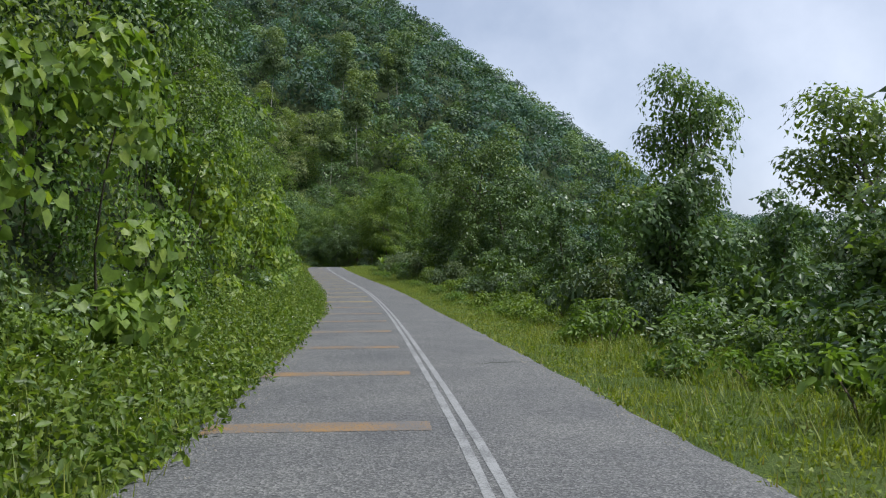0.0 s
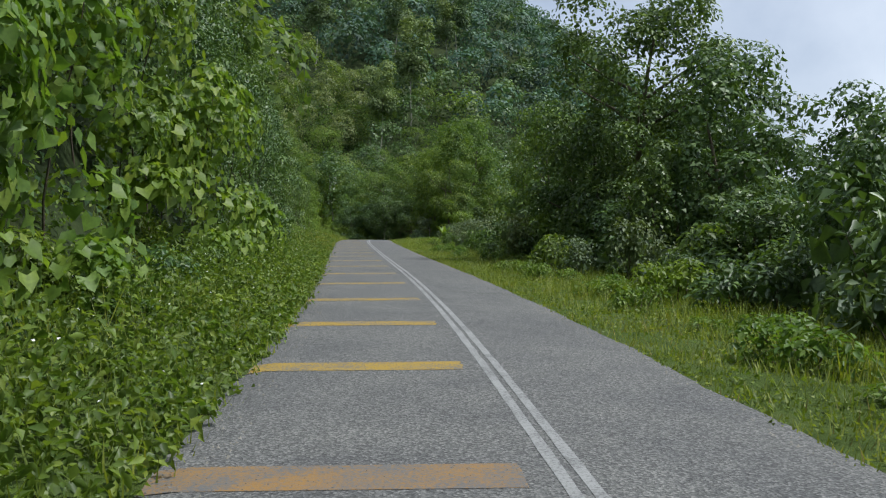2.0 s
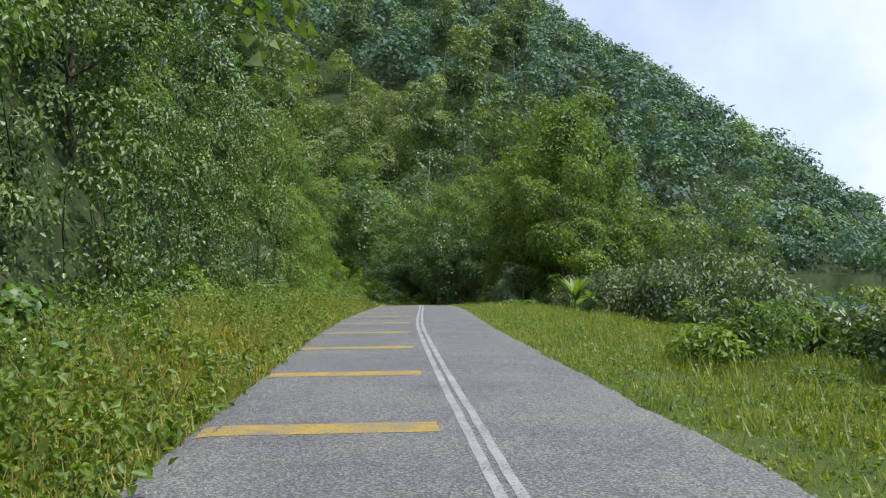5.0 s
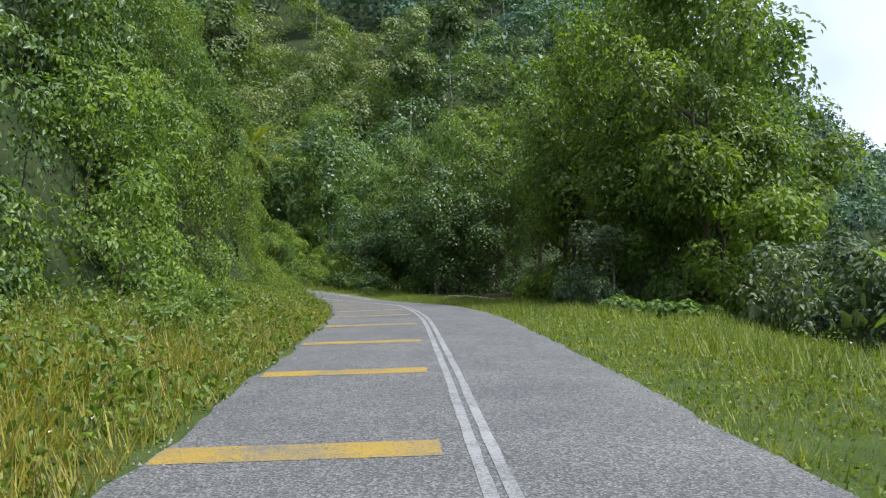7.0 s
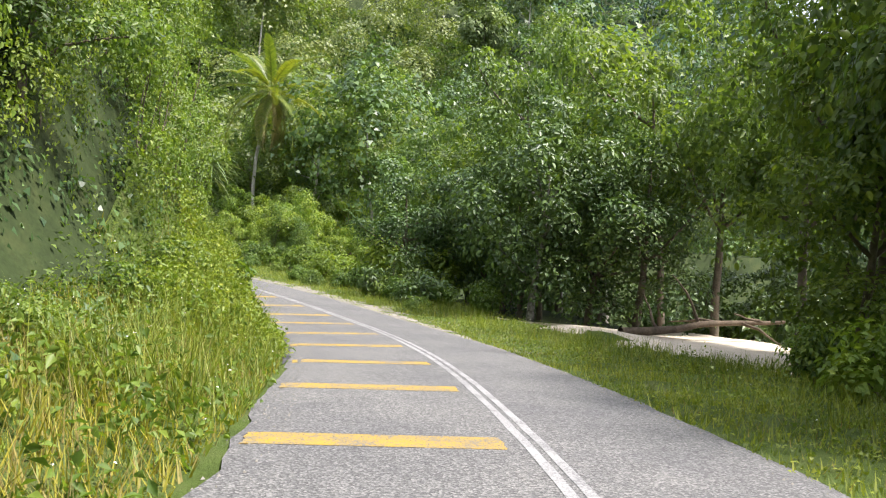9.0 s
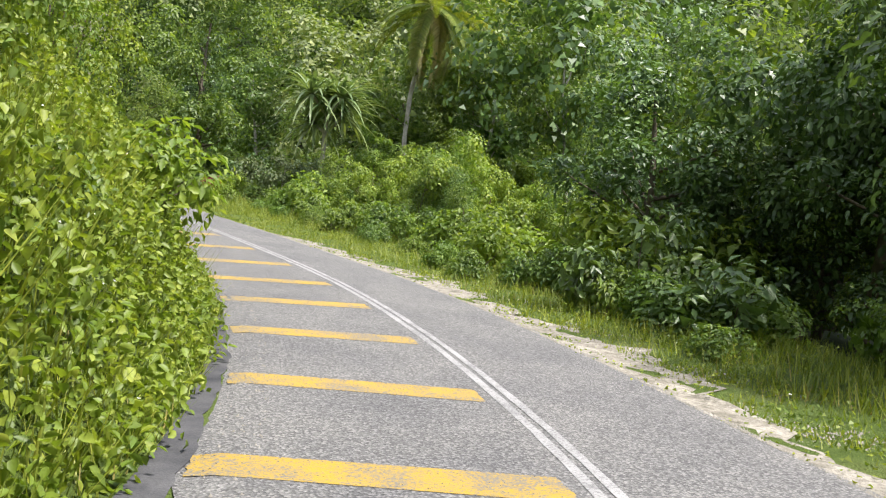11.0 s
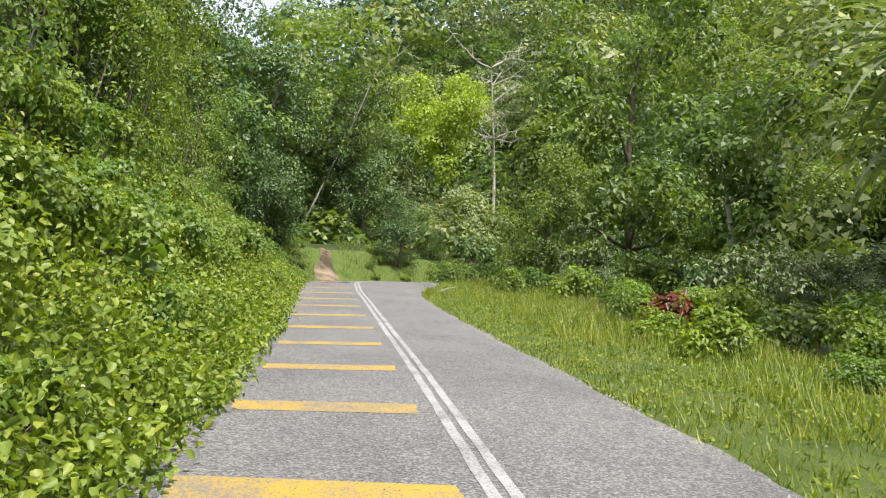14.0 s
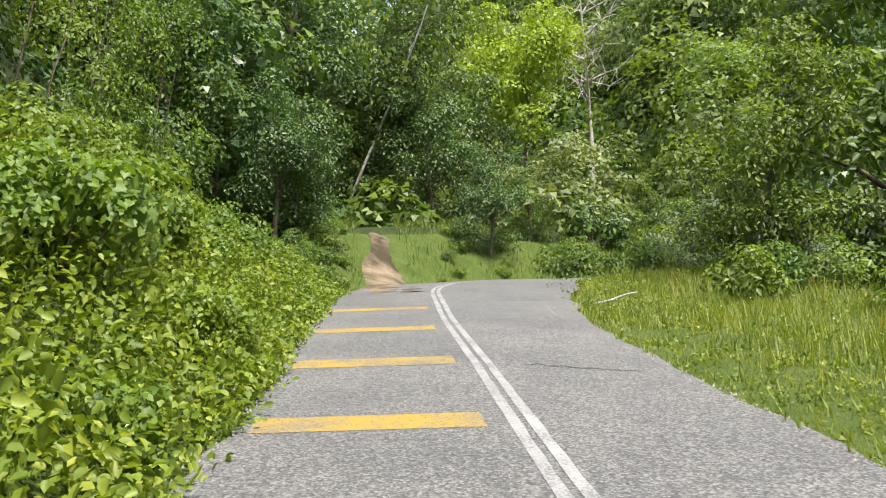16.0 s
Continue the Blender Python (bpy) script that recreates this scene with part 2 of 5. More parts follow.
# ---- mesh helpers ----
def mesh_of(name, verts, faces, mats, smooth=False, slots=None):
    """A mesh from arrays of vertices and of triangles or quads."""
    me = bpy.data.meshes.new(name)
    verts, faces = np.asarray(verts, np.float32).reshape(-1, 3), np.asarray(faces, np.int32)
    n, k = faces.shape
    me.vertices.add(len(verts))
    me.vertices.foreach_set("co", verts.ravel())
    me.loops.add(n * k)
    me.loops.foreach_set("vertex_index", faces.ravel())
    me.polygons.add(n)
    me.polygons.foreach_set("loop_start", np.arange(0, n * k, k, dtype=np.int32))
    me.polygons.foreach_set("loop_total", np.full(n, k, np.int32))
    for mt in mats if isinstance(mats, (list, tuple)) else [mats]:
        me.materials.append(mt)
    if slots is not None:
        me.polygons.foreach_set("material_index", np.asarray(slots, np.int32))
    me.update(calc_edges=True)
    if smooth:
        me.polygons.foreach_set("use_smooth", np.ones(n, bool))
    return me


def part(name, me, parent, label=""):
    ob = new(name, me)
    ob.parent = parent
    return tagged(ob, label) if label else ob


def joined(pieces):
    """Several (verts, faces) as one."""
    vs, fs, at = [], [], 0
    for v, f in pieces:
        vs.append(np.asarray(v, float).reshape(-1, 3))
        fs.append(np.asarray(f) + at)
        at += len(vs[-1])
    return np.concatenate(vs), np.concatenate(fs)


def tube(points, radii, sides=7):
    """A tapered round limb along points, quads."""
    p, r = np.asarray(points, float), np.asarray(radii, float)
    t = np.gradient(p, axis=0)
    t /= np.linalg.norm(t, axis=1)[:, None] + 1e-9
    ref = np.where(np.abs(t[:, 2:3]) > 0.9, np.array([[1.0, 0, 0]]), np.array([[0, 0, 1.0]]))
    u = np.cross(t, ref)
    u /= np.linalg.norm(u, axis=1)[:, None] + 1e-9
    w = np.cross(t, u)
    a = np.linspace(0, 2 * np.pi, sides, endpoint=False)
    v = p[:, None] + r[:, None, None] * (np.cos(a)[None, :, None] * u[:, None] + np.sin(a)[None, :, None] * w[:, None])
    i, j = np.meshgrid(np.arange(len(p) - 1), np.arange(sides), indexing="ij")
    k = (j + 1) % sides
    f = np.stack([i * sides + j, i * sides + k, (i + 1) * sides + k, (i + 1) * sides + j], -1).reshape(-1, 4)
    return v.reshape(-1, 3), f


def unit(v):
    return v / (np.linalg.norm(v, axis=-1, keepdims=True) + 1e-9)


def leaves(rng, at, out, length, width=0.5, droop=0.35, spread=0.6, broad=False, plain=False, along=None, oval=False):
    """Blades at the given places: each lies across its outward way, folded on its midrib and bent to its tip."""
    n = len(at)
    normal = unit(out + rng.normal(0, spread, (n, 3)))
    if along is None:
        along = np.cross(normal, rng.normal(0, 1, (n, 3)))
    else:
        along = unit(along) + rng.normal(0, 0.28, (n, 3))
    along = unit(along + np.array([0, 0, -droop]))
    side = unit(np.cross(along, normal))
    normal = np.cross(side, along)
    ln = (length * rng.uniform(0.6, 1.35, n))[:, None]
    wd = ln * width * rng.uniform(0.8, 1.2, n)[:, None]
    fold, bend = wd * 0.2, ln * 0.18
    tip = at + along * ln - normal * bend
    if plain:
        v = np.stack([at + along * ln * 0.3 - side * wd * 0.55, tip, at + along * ln * 0.15 + side * wd * 0.55 + normal * fold], 1)
        f = np.array([[0, 1, 2]])
    elif broad:
        l1, r1 = at + along * ln * 0.02 - side * wd * 0.5 + normal * fold, at + along * ln * 0.02 + side * wd * 0.5 + normal * fold
        l2, r2 = at + along * ln * 0.45 - side * wd * 0.58 + normal * fold * 0.7, at + along * ln * 0.45 + side * wd * 0.58 + normal * fold * 0.7
        v = np.stack([at + along * ln * 0.16, l1, l2, tip, r2, r1], 1)
        f = np.array([[0, 2, 1], [0, 3, 2], [0, 4, 3], [0, 5, 4]])
    elif oval:
        l1, r1 = at + along * ln * 0.22 - side * wd * 0.42 + normal * fold, at + along * ln * 0.22 + side * wd * 0.42 + normal * fold
        l2, r2 = at + along * ln * 0.6 - side * wd * 0.44 + normal * (fold - bend * 0.3), at + along * ln * 0.6 + side * wd * 0.44 + normal * (fold - bend * 0.3)
        v = np.stack([at, l1, l2, tip, r2, r1], 1)
        f = np.array([[0, 2, 1], [0, 3, 2], [0, 4, 3], [0, 5, 4]])
    else:
        v = np.stack([at, at + along * ln * 0.45 - side * wd * 0.5 + normal * fold, tip, at + along * ln * 0.45 + side * wd * 0.5 + normal * fold], 1)
        f = np.array([[0, 2, 1], [0, 3, 2]])
    faces = (np.arange(n)[:, None, None] * v.shape[1] + f[None]).reshape(-1, 3)
    return v.reshape(-1, 3), faces


def sprays(rng, at, out, reach, per, leaf_len, width=0.5, droop=0.3, up=0.6, **shape):
    """Twig ends: each a loose dome of leaves that point away from its middle and overlap like shingles."""
    n = len(at)
    face = unit(unit(out) + np.array([0, 0, up]) + rng.normal(0, 0.22, (n, 3)))
    a = unit(np.cross(face, rng.normal(0, 1, (n, 3))))
    b = np.cross(face, a)
    th = (np.arange(per) * 2.399)[None] + rng.uniform(0, 6.28, (n, 1))
    rr = np.sqrt((np.arange(per) + 0.4) / per)[None] * rng.uniform(0.7, 1.2, (n, per))
    rs = (reach * rng.uniform(0.65, 1.35, n))[:, None]
    ray = np.cos(th)[..., None] * a[:, None] + np.sin(th)[..., None] * b[:, None]
    p = at[:, None] + (rs * rr)[..., None] * ray - (rs * 0.4 * rr ** 2)[..., None] * face[:, None] + rng.normal(0, 0.06, (n, per, 3)) * rs[..., None]
    p[..., 2] -= droop * rs * rr ** 2 * 0.5
    nrm = face[:, None] + ray * 0.4
    ln = np.repeat(np.broadcast_to(leaf_len, (n,)), per)
    return leaves(rng, p.reshape(-1, 3), nrm.reshape(-1, 3), ln, width, droop, 0.2, along=(ray + face[:, None] * 0.15).reshape(-1, 3), **shape)


def ball_points(rng, n, top=0.35):
    """Ways out of a ball, more of them upwards."""
    d = unit(rng.normal(0, 1, (n, 3)) + np.array([0, 0, top]))
    return d


def empty(name, label, category, group=""):
    ob = new(name)
    ob.empty_display_size = 0.3
    return tagged(ob, label, category, group)


USED = {}


def put(proto, x, y, z, turn=0.0, size=1.0, tilt=0.0, tall=1.0):
    """The thing itself at its first place, a copy at every later one."""
    m = pose(x, y, z, tilt, 0, turn)
    m = m @ Matrix.Diagonal((size, size, size * tall, 1))
    if proto.name not in USED:
        USED[proto.name] = 1
        proto.matrix_basis = m
        return proto
    return copy_thing(proto, m)


# ---- the road's line: centre points, metres ----
CENTRE = [
    (1.68, -11.53, 0.71),
    (0.94, -0.94, 0.12),
    (0.26, 10.06, -0.49),
    (-0.65, 21.04, -1.00),
    (-1.66, 32.03, -1.47),
    (-2.78, 43.02, -1.92),
    (-4.26, 53.94, -2.11),
    (-6.02, 64.82, -2.27),
    (-7.96, 75.67, -2.44),
    (-9.93, 86.51, -2.61),
    (-11.88, 97.36, -2.76),
    (-13.82, 108.20, -2.90),
    (-15.65, 119.05, -3.05),
    (-17.19, 129.94, -3.27),
    (-18.65, 140.86, -3.59),
    (-20.25, 151.75, -3.98),
    (-22.48, 162.53, -4.53),
    (-25.49, 173.13, -5.23),
    (-30.05, 183.41, -5.77),
    (-36.74, 192.48, -5.71),
    (-45.06, 199.94, -5.33),
    (-54.15, 206.27, -4.73),
    (-63.35, 212.36, -4.11),
    (-72.59, 218.37, -3.40),
    (-79.34, 222.72, -2.82),
    (-85.79, 227.52, -2.29),
    (-88.64, 232.82, -2.09),
    (-87.69, 240.77, -2.31),
    (-82.89, 247.14, -2.69),
    (-76.33, 253.27, -3.13),
]
_c = np.array(CENTRE, float)


def smooth_line(c, n=12):
    e = np.vstack([2 * c[0] - c[1], c, 2 * c[-1] - c[-2]])
    out = []
    for i in range(1, len(e) - 2):
        for u in np.linspace(0, 1, n, endpoint=False):
            p0, p1, p2, p3 = e[i - 1], e[i], e[i + 1], e[i + 2]
            out.append(0.5 * (2 * p1 + (p2 - p0) * u + (2 * p0 - 5 * p1 + 4 * p2 - p3) * u * u + (3 * p1 - p0 - 3 * p2 + p3) * u ** 3))
    return np.array(out + [c[-1]])


LINE = smooth_line(_c)
CS = np.r_[-12 + 11.0 * np.arange(24), 241 + np.cumsum([8, 8, 6, 8, 8, 9])]  # way along at each centre point
LS = np.interp(np.arange(len(LINE)) / 12, np.arange(len(CS)), CS)
LT = unit(np.gradient(LINE[:, :2], axis=0))


def on_road(s, l, h=0.0):
    """World places from the way along the road, the way to its right and the height over it."""
    s, l = np.broadcast_arrays(np.asarray(s, float), np.asarray(l, float))
    x, y, z = (np.interp(s, LS, LINE[:, i]) for i in range(3))
    tx, ty = np.interp(s, LS, LT[:, 0]), np.interp(s, LS, LT[:, 1])
    return np.stack([x + l * ty, y - l * tx, z + h], -1)


def heading(s):
    """Degrees to the left of +y."""
    return math.degrees(math.atan2(-np.interp(s, LS, LT[:, 0]), np.interp(s, LS, LT[:, 1])))


def near_road(x, y):
    """s, l and the road's height at the road's point nearest to x, y."""
    q = np.stack([np.ravel(x), np.ravel(y)], -1)
    i = np.concatenate([((c[:, None] - LINE[None, :, :2]) ** 2).sum(-1).argmin(1) for c in np.array_split(q, max(1, len(q) // 4000))])
    r = q - LINE[i, :2]
    across = r[:, 0] * LT[i, 1] - r[:, 1] * LT[i, 0]
    return LS[i] + (r * LT[i]).sum(1).clip(-2, 2), np.where(across < 0, -1, 1) * np.hypot(r[:, 0], r[:, 1]), LINE[i, 2]


def table(*rows):
    a = np.array(rows, float)
    return lambda s: np.interp(s, a[:, 0], a[:, 1])


LEFT_WALL = table((-20, 7.2), (60, 6.8), (95, 7.6), (130, 9.2), (164, 9.0), (174, 7.2), (183, 5.4), (203, 5.6), (216, 6.2), (232, 6.4), (250, 6.4), (262, 8), (285, 12))
LEFT_BANK = table((-20, 0.8), (168, 0.7), (184, 2.2), (212, 2.6), (240, 2.6), (254, 1.4), (264, 2.6), (285, 3.0))
CLIFF = table((-20, 14), (170, 13), (195, 8), (235, 6), (250, 4), (258, 0.4), (285, 0.3))
RIGHT_GRASS = table((-20, 2.45), (210, 2.45), (238, 2.3), (243, 2.45), (248, 2.8), (251, 3.3), (255, 4.2), (290, 4.2))
LEFT_EDGE = table((-20, -2.85), (40, -2.85), (75, -3.1), (150, -3.0), (168, -3.2), (183, -3.45), (198, -3.15), (206, -2.8), (216, -2.45), (232, -2.5), (260, -2.7))
RIGHT_EDGE = table((0, 9.0), (112, 9.0), (150, 8.6), (172, 7.4), (184, 5.6), (190, 4.7), (204, 4.8), (209, 5.6), (222, 6.1), (232, 6.9), (245, 8.2), (262, 9.5))
RIGHT_DROP = table((-20, 1.6), (100, 1.5), (130, 1.0), (150, 1.4), (165, 1.0), (172, 0.6), (181, 0.5), (196, 0.7), (206, 1.0), (220, 0.4), (245, 0.0), (300, 0))
SEA_LEVEL = -8.2


def waves(x, y, k, seed):
    a = np.random.RandomState(seed).uniform(0, 6.3, 8)
    return sum(np.sin(k * f * (x * math.cos(t) + y * math.sin(t)) + t) / f for f, t in zip((1, 1.3, 1.9, 2.3, 3.1, 3.7, 4.6, 5.9), a)) / 3.0


def ease(u):
    u = np.clip(u, 0, 1)
    return u * u * (3 - 2 * u)


def land(x, y):
    """Height of the bare ground."""
    x, y = np.asarray(x, float).ravel(), np.asarray(y, float).ravel()
    s, l, zr = near_road(x, y)
    w = LEFT_WALL(s)
    a = np.maximum(-l - w, 0)
    left = zr - 0.16 + LEFT_BANK(s) * ease((-l - 3.0) / (w - 3.0))
    left = left + np.minimum(a * 2.0, CLIFF(s)) + np.maximum(a - 5, 0).clip(0, 90) * 0.55 * np.interp(s, [225, 258], [1, 0])
    right = zr - 0.16 - RIGHT_DROP(s) * ease((l - 6.5) / 8)
    shore = np.interp(s, [0, 205, 228], [1, 1, 0])
    right = right - shore * (l - 17).clip(0, 40) * 0.22
    z = np.where(l < 0, left, right)
    r = np.hypot((x + 120) * 1.2, y - 600)
    hill = (341 - r).clip(0, None) * 0.62 + np.where(r < 341, waves(x, y, 0.05, 3) * 3.0, 0)
    hill = hill + (125 - np.hypot(x + 235, y - 300)).clip(0, None) * 0.34
    z = z + hill * ease((np.abs(l) - 14) / 25) + np.where(np.abs(l) > 8, waves(x, y, 0.35, 5) * 0.25, 0)
    return z


def ground_at(x, y):
    return float(land([x], [y])[0])


# ---- ground, sea, road ----
def grow(a, b, step, far):
    core = np.arange(a, b + step, step)
    d, out = step, []
    x = 0.0
    while x < far:
        d *= 1.22
        x += d
        out.append(x)
    out = np.array(out)
    return np.r_[a - out[::-1], core, core[-1] + out]


gx, gy = grow(-150, 50, 2.3, 3000), grow(-30, 330, 2.3, 3000)
GX, GY = np.meshgrid(gx, gy, indexing="ij")
GZ = land(GX, GY).reshape(GX.shape)
_s, _l, _z0 = near_road(GX, GY)
GZ = GZ - 1.1 * (ease((7.4 + _l) / 0.8) * ease((8.8 - _l) / 0.8) * (_s < 285)).reshape(GX.shape)  # kept under the verges
GZ = np.where(np.hypot(GX + 50, GY - 150) > 900, np.minimum(GZ, 60.0), GZ)
ni, nj = GX.shape
I, J = np.meshgrid(np.arange(ni - 1), np.arange(nj - 1), indexing="ij")
quads = np.stack([I * nj + J, (I + 1) * nj + J, (I + 1) * nj + J + 1, I * nj + J + 1], -1).reshape(-1, 4)
ground = new("ground", mesh_of("ground", np.stack([GX, GY, GZ], -1), quads, SOIL, True))
tagged(ground, "dark leaf-littered forest soil under plants", "ground", kind="structure")

sv = [(30, -2900, SEA_LEVEL), (2900, -2900, SEA_LEVEL), (2900, 700, SEA_LEVEL), (60, 700, SEA_LEVEL), (26, 250, SEA_LEVEL), (26, 150, SEA_LEVEL), (30, 10, SEA_LEVEL)]
water = new("water", mesh_of("water", sv, [[0, 1, 2, 3, 4, 5, 6]], SEA))
tagged(water, "calm grey-blue sea beyond the trees", "sea", kind="structure")


def ribbon(name, s, lefts, rights, lift, mats, cols, shear=0.0):
    """A strip along the road between two side lines; with shear its left side lies farther on."""
    u = np.linspace(0, 1, cols)
    L = lefts[:, None] * (1 - u) + rights[:, None] * u
    P = on_road(s[:, None] + shear * (rights[:, None] - L), L)
    P[..., 2] += lift(s[:, None] + 0 * L, L) if callable(lift) else lift
    n, k = len(s), cols
    i, j = np.meshgrid(np.arange(n - 1), np.arange(k - 1), indexing="ij")
    f = np.stack([i * k + j, i * k + j + 1, (i + 1) * k + j + 1, (i + 1) * k + j], -1).reshape(-1, 4)
    return mesh_of(name, P, f, mats, True)


S_END = float(LS[-1])
rs = np.arange(-12, S_END, 0.5)
ragged = lambda s, k, amp: amp * (np.sin(s * 0.9 * k) + np.sin(s * 2.3 * k + 1) * 0.7 + np.sin(s * 5.1 * k + 2) * 0.5 + np.sin(s * 9.7 * k) * 0.35)
edge_l = -3.15 + ragged(rs, 1.0, 0.06) + np.interp(rs, [-5, 110, 125, 150, 170, 205, 222], [0, 0, 0.2, 0.3, 0, 0, 0.5])
edge_r = 2.5 + ragged(rs, 1.13, 0.06) + np.interp(rs, [168, 182, 196, 208, 222, 238, 243, 248, 251, 255], [0, 0.3, 0.3, 0.0, -0.12, -0.15, 0.0, 0.35, 0.85, 1.7])


def camber(s, l):
    return -0.015 * (np.abs(l) - 1.3) - 0.09 * ease((np.abs(l + 0.3) - 2.55) / 0.6) * np.interp(s, [243, 248], [1, 0])


road = new("road", ribbon("road", rs, edge_l, edge_r, camber, ASPHALT, 19))
tagged(road, "pale grey chip-seal road with ragged edges and painted lines", "road", kind="structure")


def strip_mesh(name, s0, s1, l0, l1, mat, step=0.5, jag=0.0, seed=0, shear=0.0):
    rng = np.random.RandomState(seed)
    s = np.linspace(s0, s1, max(2, int((s1 - s0) / step) + 1))
    a, b = np.full(len(s), l0), np.full(len(s), l1)
    if jag:
        a, b = a + rng.uniform(-jag, jag, len(s)), b + rng.uniform(-jag, jag, len(s))
    return ribbon(name, s, a, b, lambda ss, ll: camber(ss, ll) + 0.004, mat, max(2, int((l1 - l0) / 0.25) + 2), shear)


OLD_SEAL = rough_material("dark_bitumen", [(0.3, (0.035, 0.036, 0.04)), (0.7, (0.085, 0.085, 0.088))], 2.0, 40.0, 0.75, 0.5, 0.01)
es = np.arange(171, 199, 0.2)
part("edge_strip", ribbon("edge_strip", es, -3.2 - 0.38 * ease((es - 171) / 6) * ease((199 - es) / 8), np.full(len(es), -3.12) + ragged(es, 1.3, 0.03), lambda ss, ll: np.maximum(camber(ss, ll) - 0.002, -0.055), OLD_SEAL, 5), road, "dark smooth bitumen edge of the old seal")
for side in (-0.085, 0.085):
    part("centre_line", strip_mesh("centre_line", -12, S_END - 0.6, side - 0.052, side + 0.052, WHITE_PAINT, 0.5, 0.008), road, "worn white painted line")
BARS = [-1, 4.5, 10.0, 15.5, 21.0, 26.6, 32.1, 38.0, 43.9, 48.8, 53.5, 58.5, 64.0, 69.1, 74.5, 80.0, 85.8, 91.0, 96.2, 101.4, 106.6, 111.8, 117.0, 122.2, 127.8, 133.3, 138.7, 143.7, 149.0, 154.0, 158.6, 162.9, 167.2, 171.4, 175.7, 179.9,
        184.0, 187.3, 190.9, 194.4, 197.7, 201.3, 204.9, 208.6, 212.4, 216.0, 219.5, 223.0, 226.6, 230.2, 233.9, 237.7, 241.5, 245.2, 249.2]
for i, s0 in enumerate(BARS):
    r = float(np.interp(s0, [0, 120, 185, 200, 230], [-0.36, -0.38, -0.28, -0.3, -0.34]))
    part("yellow_bar", strip_mesh("yellow_bar", s0 - 0.31, s0 + 0.31, float(np.interp(s0, [-5, 60, 85, 122, 150, 180, 200, 214, 225, 250], [-3.0, -3.1, -3.1, -2.9, -2.8, -3.1, -3.0, -2.45, -2.35, -2.6])), r, YELLOW_WORN if s0 < 47 else YELLOW_PAINT, 0.085, 0.02, i, float(np.interp(s0, [180, 187, 214, 222, 245], [0.02, 0.25, 0.22, 0.1, 0.1]))), road, "worn yellow painted cross bar")


def bar_chips():
    """Stones of the seal that stand out of the painted bars, bare on top."""
    rng = np.random.RandomState(93)
    n = 300
    s = np.concatenate([rng.uniform(b - 0.33, b + 0.33, n) for b in BARS])
    l = np.tile(rng.uniform(-3.1, -0.3, n), len(BARS))
    p = on_road(s + np.interp(s, [180, 187, 214, 222, 245], [0.02, 0.25, 0.22, 0.1, 0.1]) * (-0.32 - l), l)
    p[:, 2] += camber(s, l) + 0.003
    m = len(p)
    r, a = rng.uniform(0.006, 0.013, m), rng.uniform(0, 6.28, m)
    ang = a[:, None] + np.array([0, 1.57, 3.14, 4.71]) + rng.uniform(-0.3, 0.3, (m, 4))
    base = p[:, None] + np.stack([np.cos(ang) * r[:, None], np.sin(ang) * r[:, None], 0 * ang], -1)
    top = p + np.stack([0 * r, 0 * r, r * rng.uniform(0.25, 0.5, m)], -1)
    f = np.array([[0, 1, 4], [1, 2, 4], [2, 3, 4], [3, 0, 4]])
    me = mesh_of("seal_chips", np.concatenate([base, top[:, None]], 1).reshape(-1, 3), (np.arange(m)[:, None, None] * 5 + f[None]).reshape(-1, 3), ASPHALT)
    return tagged(new("seal_chips", me), "grey stone chips standing out of the painted bars", "road chips", kind="stuff")


bar_chips()


def verge(name, s, near, far, mat, label):
    """Uneven ground from the road's edge outwards."""
    def lift_of(ss, ll):
        base = land(*np.moveaxis(on_road(ss, ll)[..., :2], -1, 0)).reshape(ss.shape) - on_road(ss, ll)[..., 2]
        u = ease((np.abs(ll) - (-LEFT_EDGE(ss) - 0.15 if far < 0 else near)) / 1.5)
        return (1 - u) * -0.07 + u * (base + 0.06) + 0.05 * np.sin(ss * 1.7 + ll * 2.1) * u + 0.03 * np.sin(ss * 4.3 - ll * 3.3) * u - 0.14 * ease((ss - 244) / 5) * ease((4.6 - ll) / 0.8) * (ll > 0)
    sg = -1 if far < 0 else 1
    ob = new(name, ribbon(name, s, np.full(len(s), min(sg * near, far)), np.full(len(s), max(sg * near, far)), lift_of, mat, 14))
    return tagged(ob, label, "verge", kind="structure")


vs_ = np.arange(-12, S_END - 1, 0.6)
verge("verge_left", vs_, 2.6, -7.5, VERGE, "weedy soil bank beside the road")
verge("verge_right", vs_, 2.2, 9.0, VERGE, "flat grassy soil verge beside the road")

# gravel on the outside of the bend
gs = np.arange(171, 214, 0.4)
width = 1.0 * ease((gs - 176) / 16) * ease((214 - gs) / 10) * (1 + 0.3 * np.sin(gs * 0.7) + 0.22 * np.sin(gs * 2.9) + 0.18 * np.sin(gs * 6.7 + 1))
gravel = new("gravel_shoulder", ribbon("gravel_shoulder", gs, np.full(len(gs), 2.45), 2.5 + width, lambda s, l: -0.06 + 0.02 * np.sin(s * 3 + l * 9), GRAVEL, 9))
tagged(gravel, "strip of white limestone gravel beside the asphalt", "gravel", kind="structure")


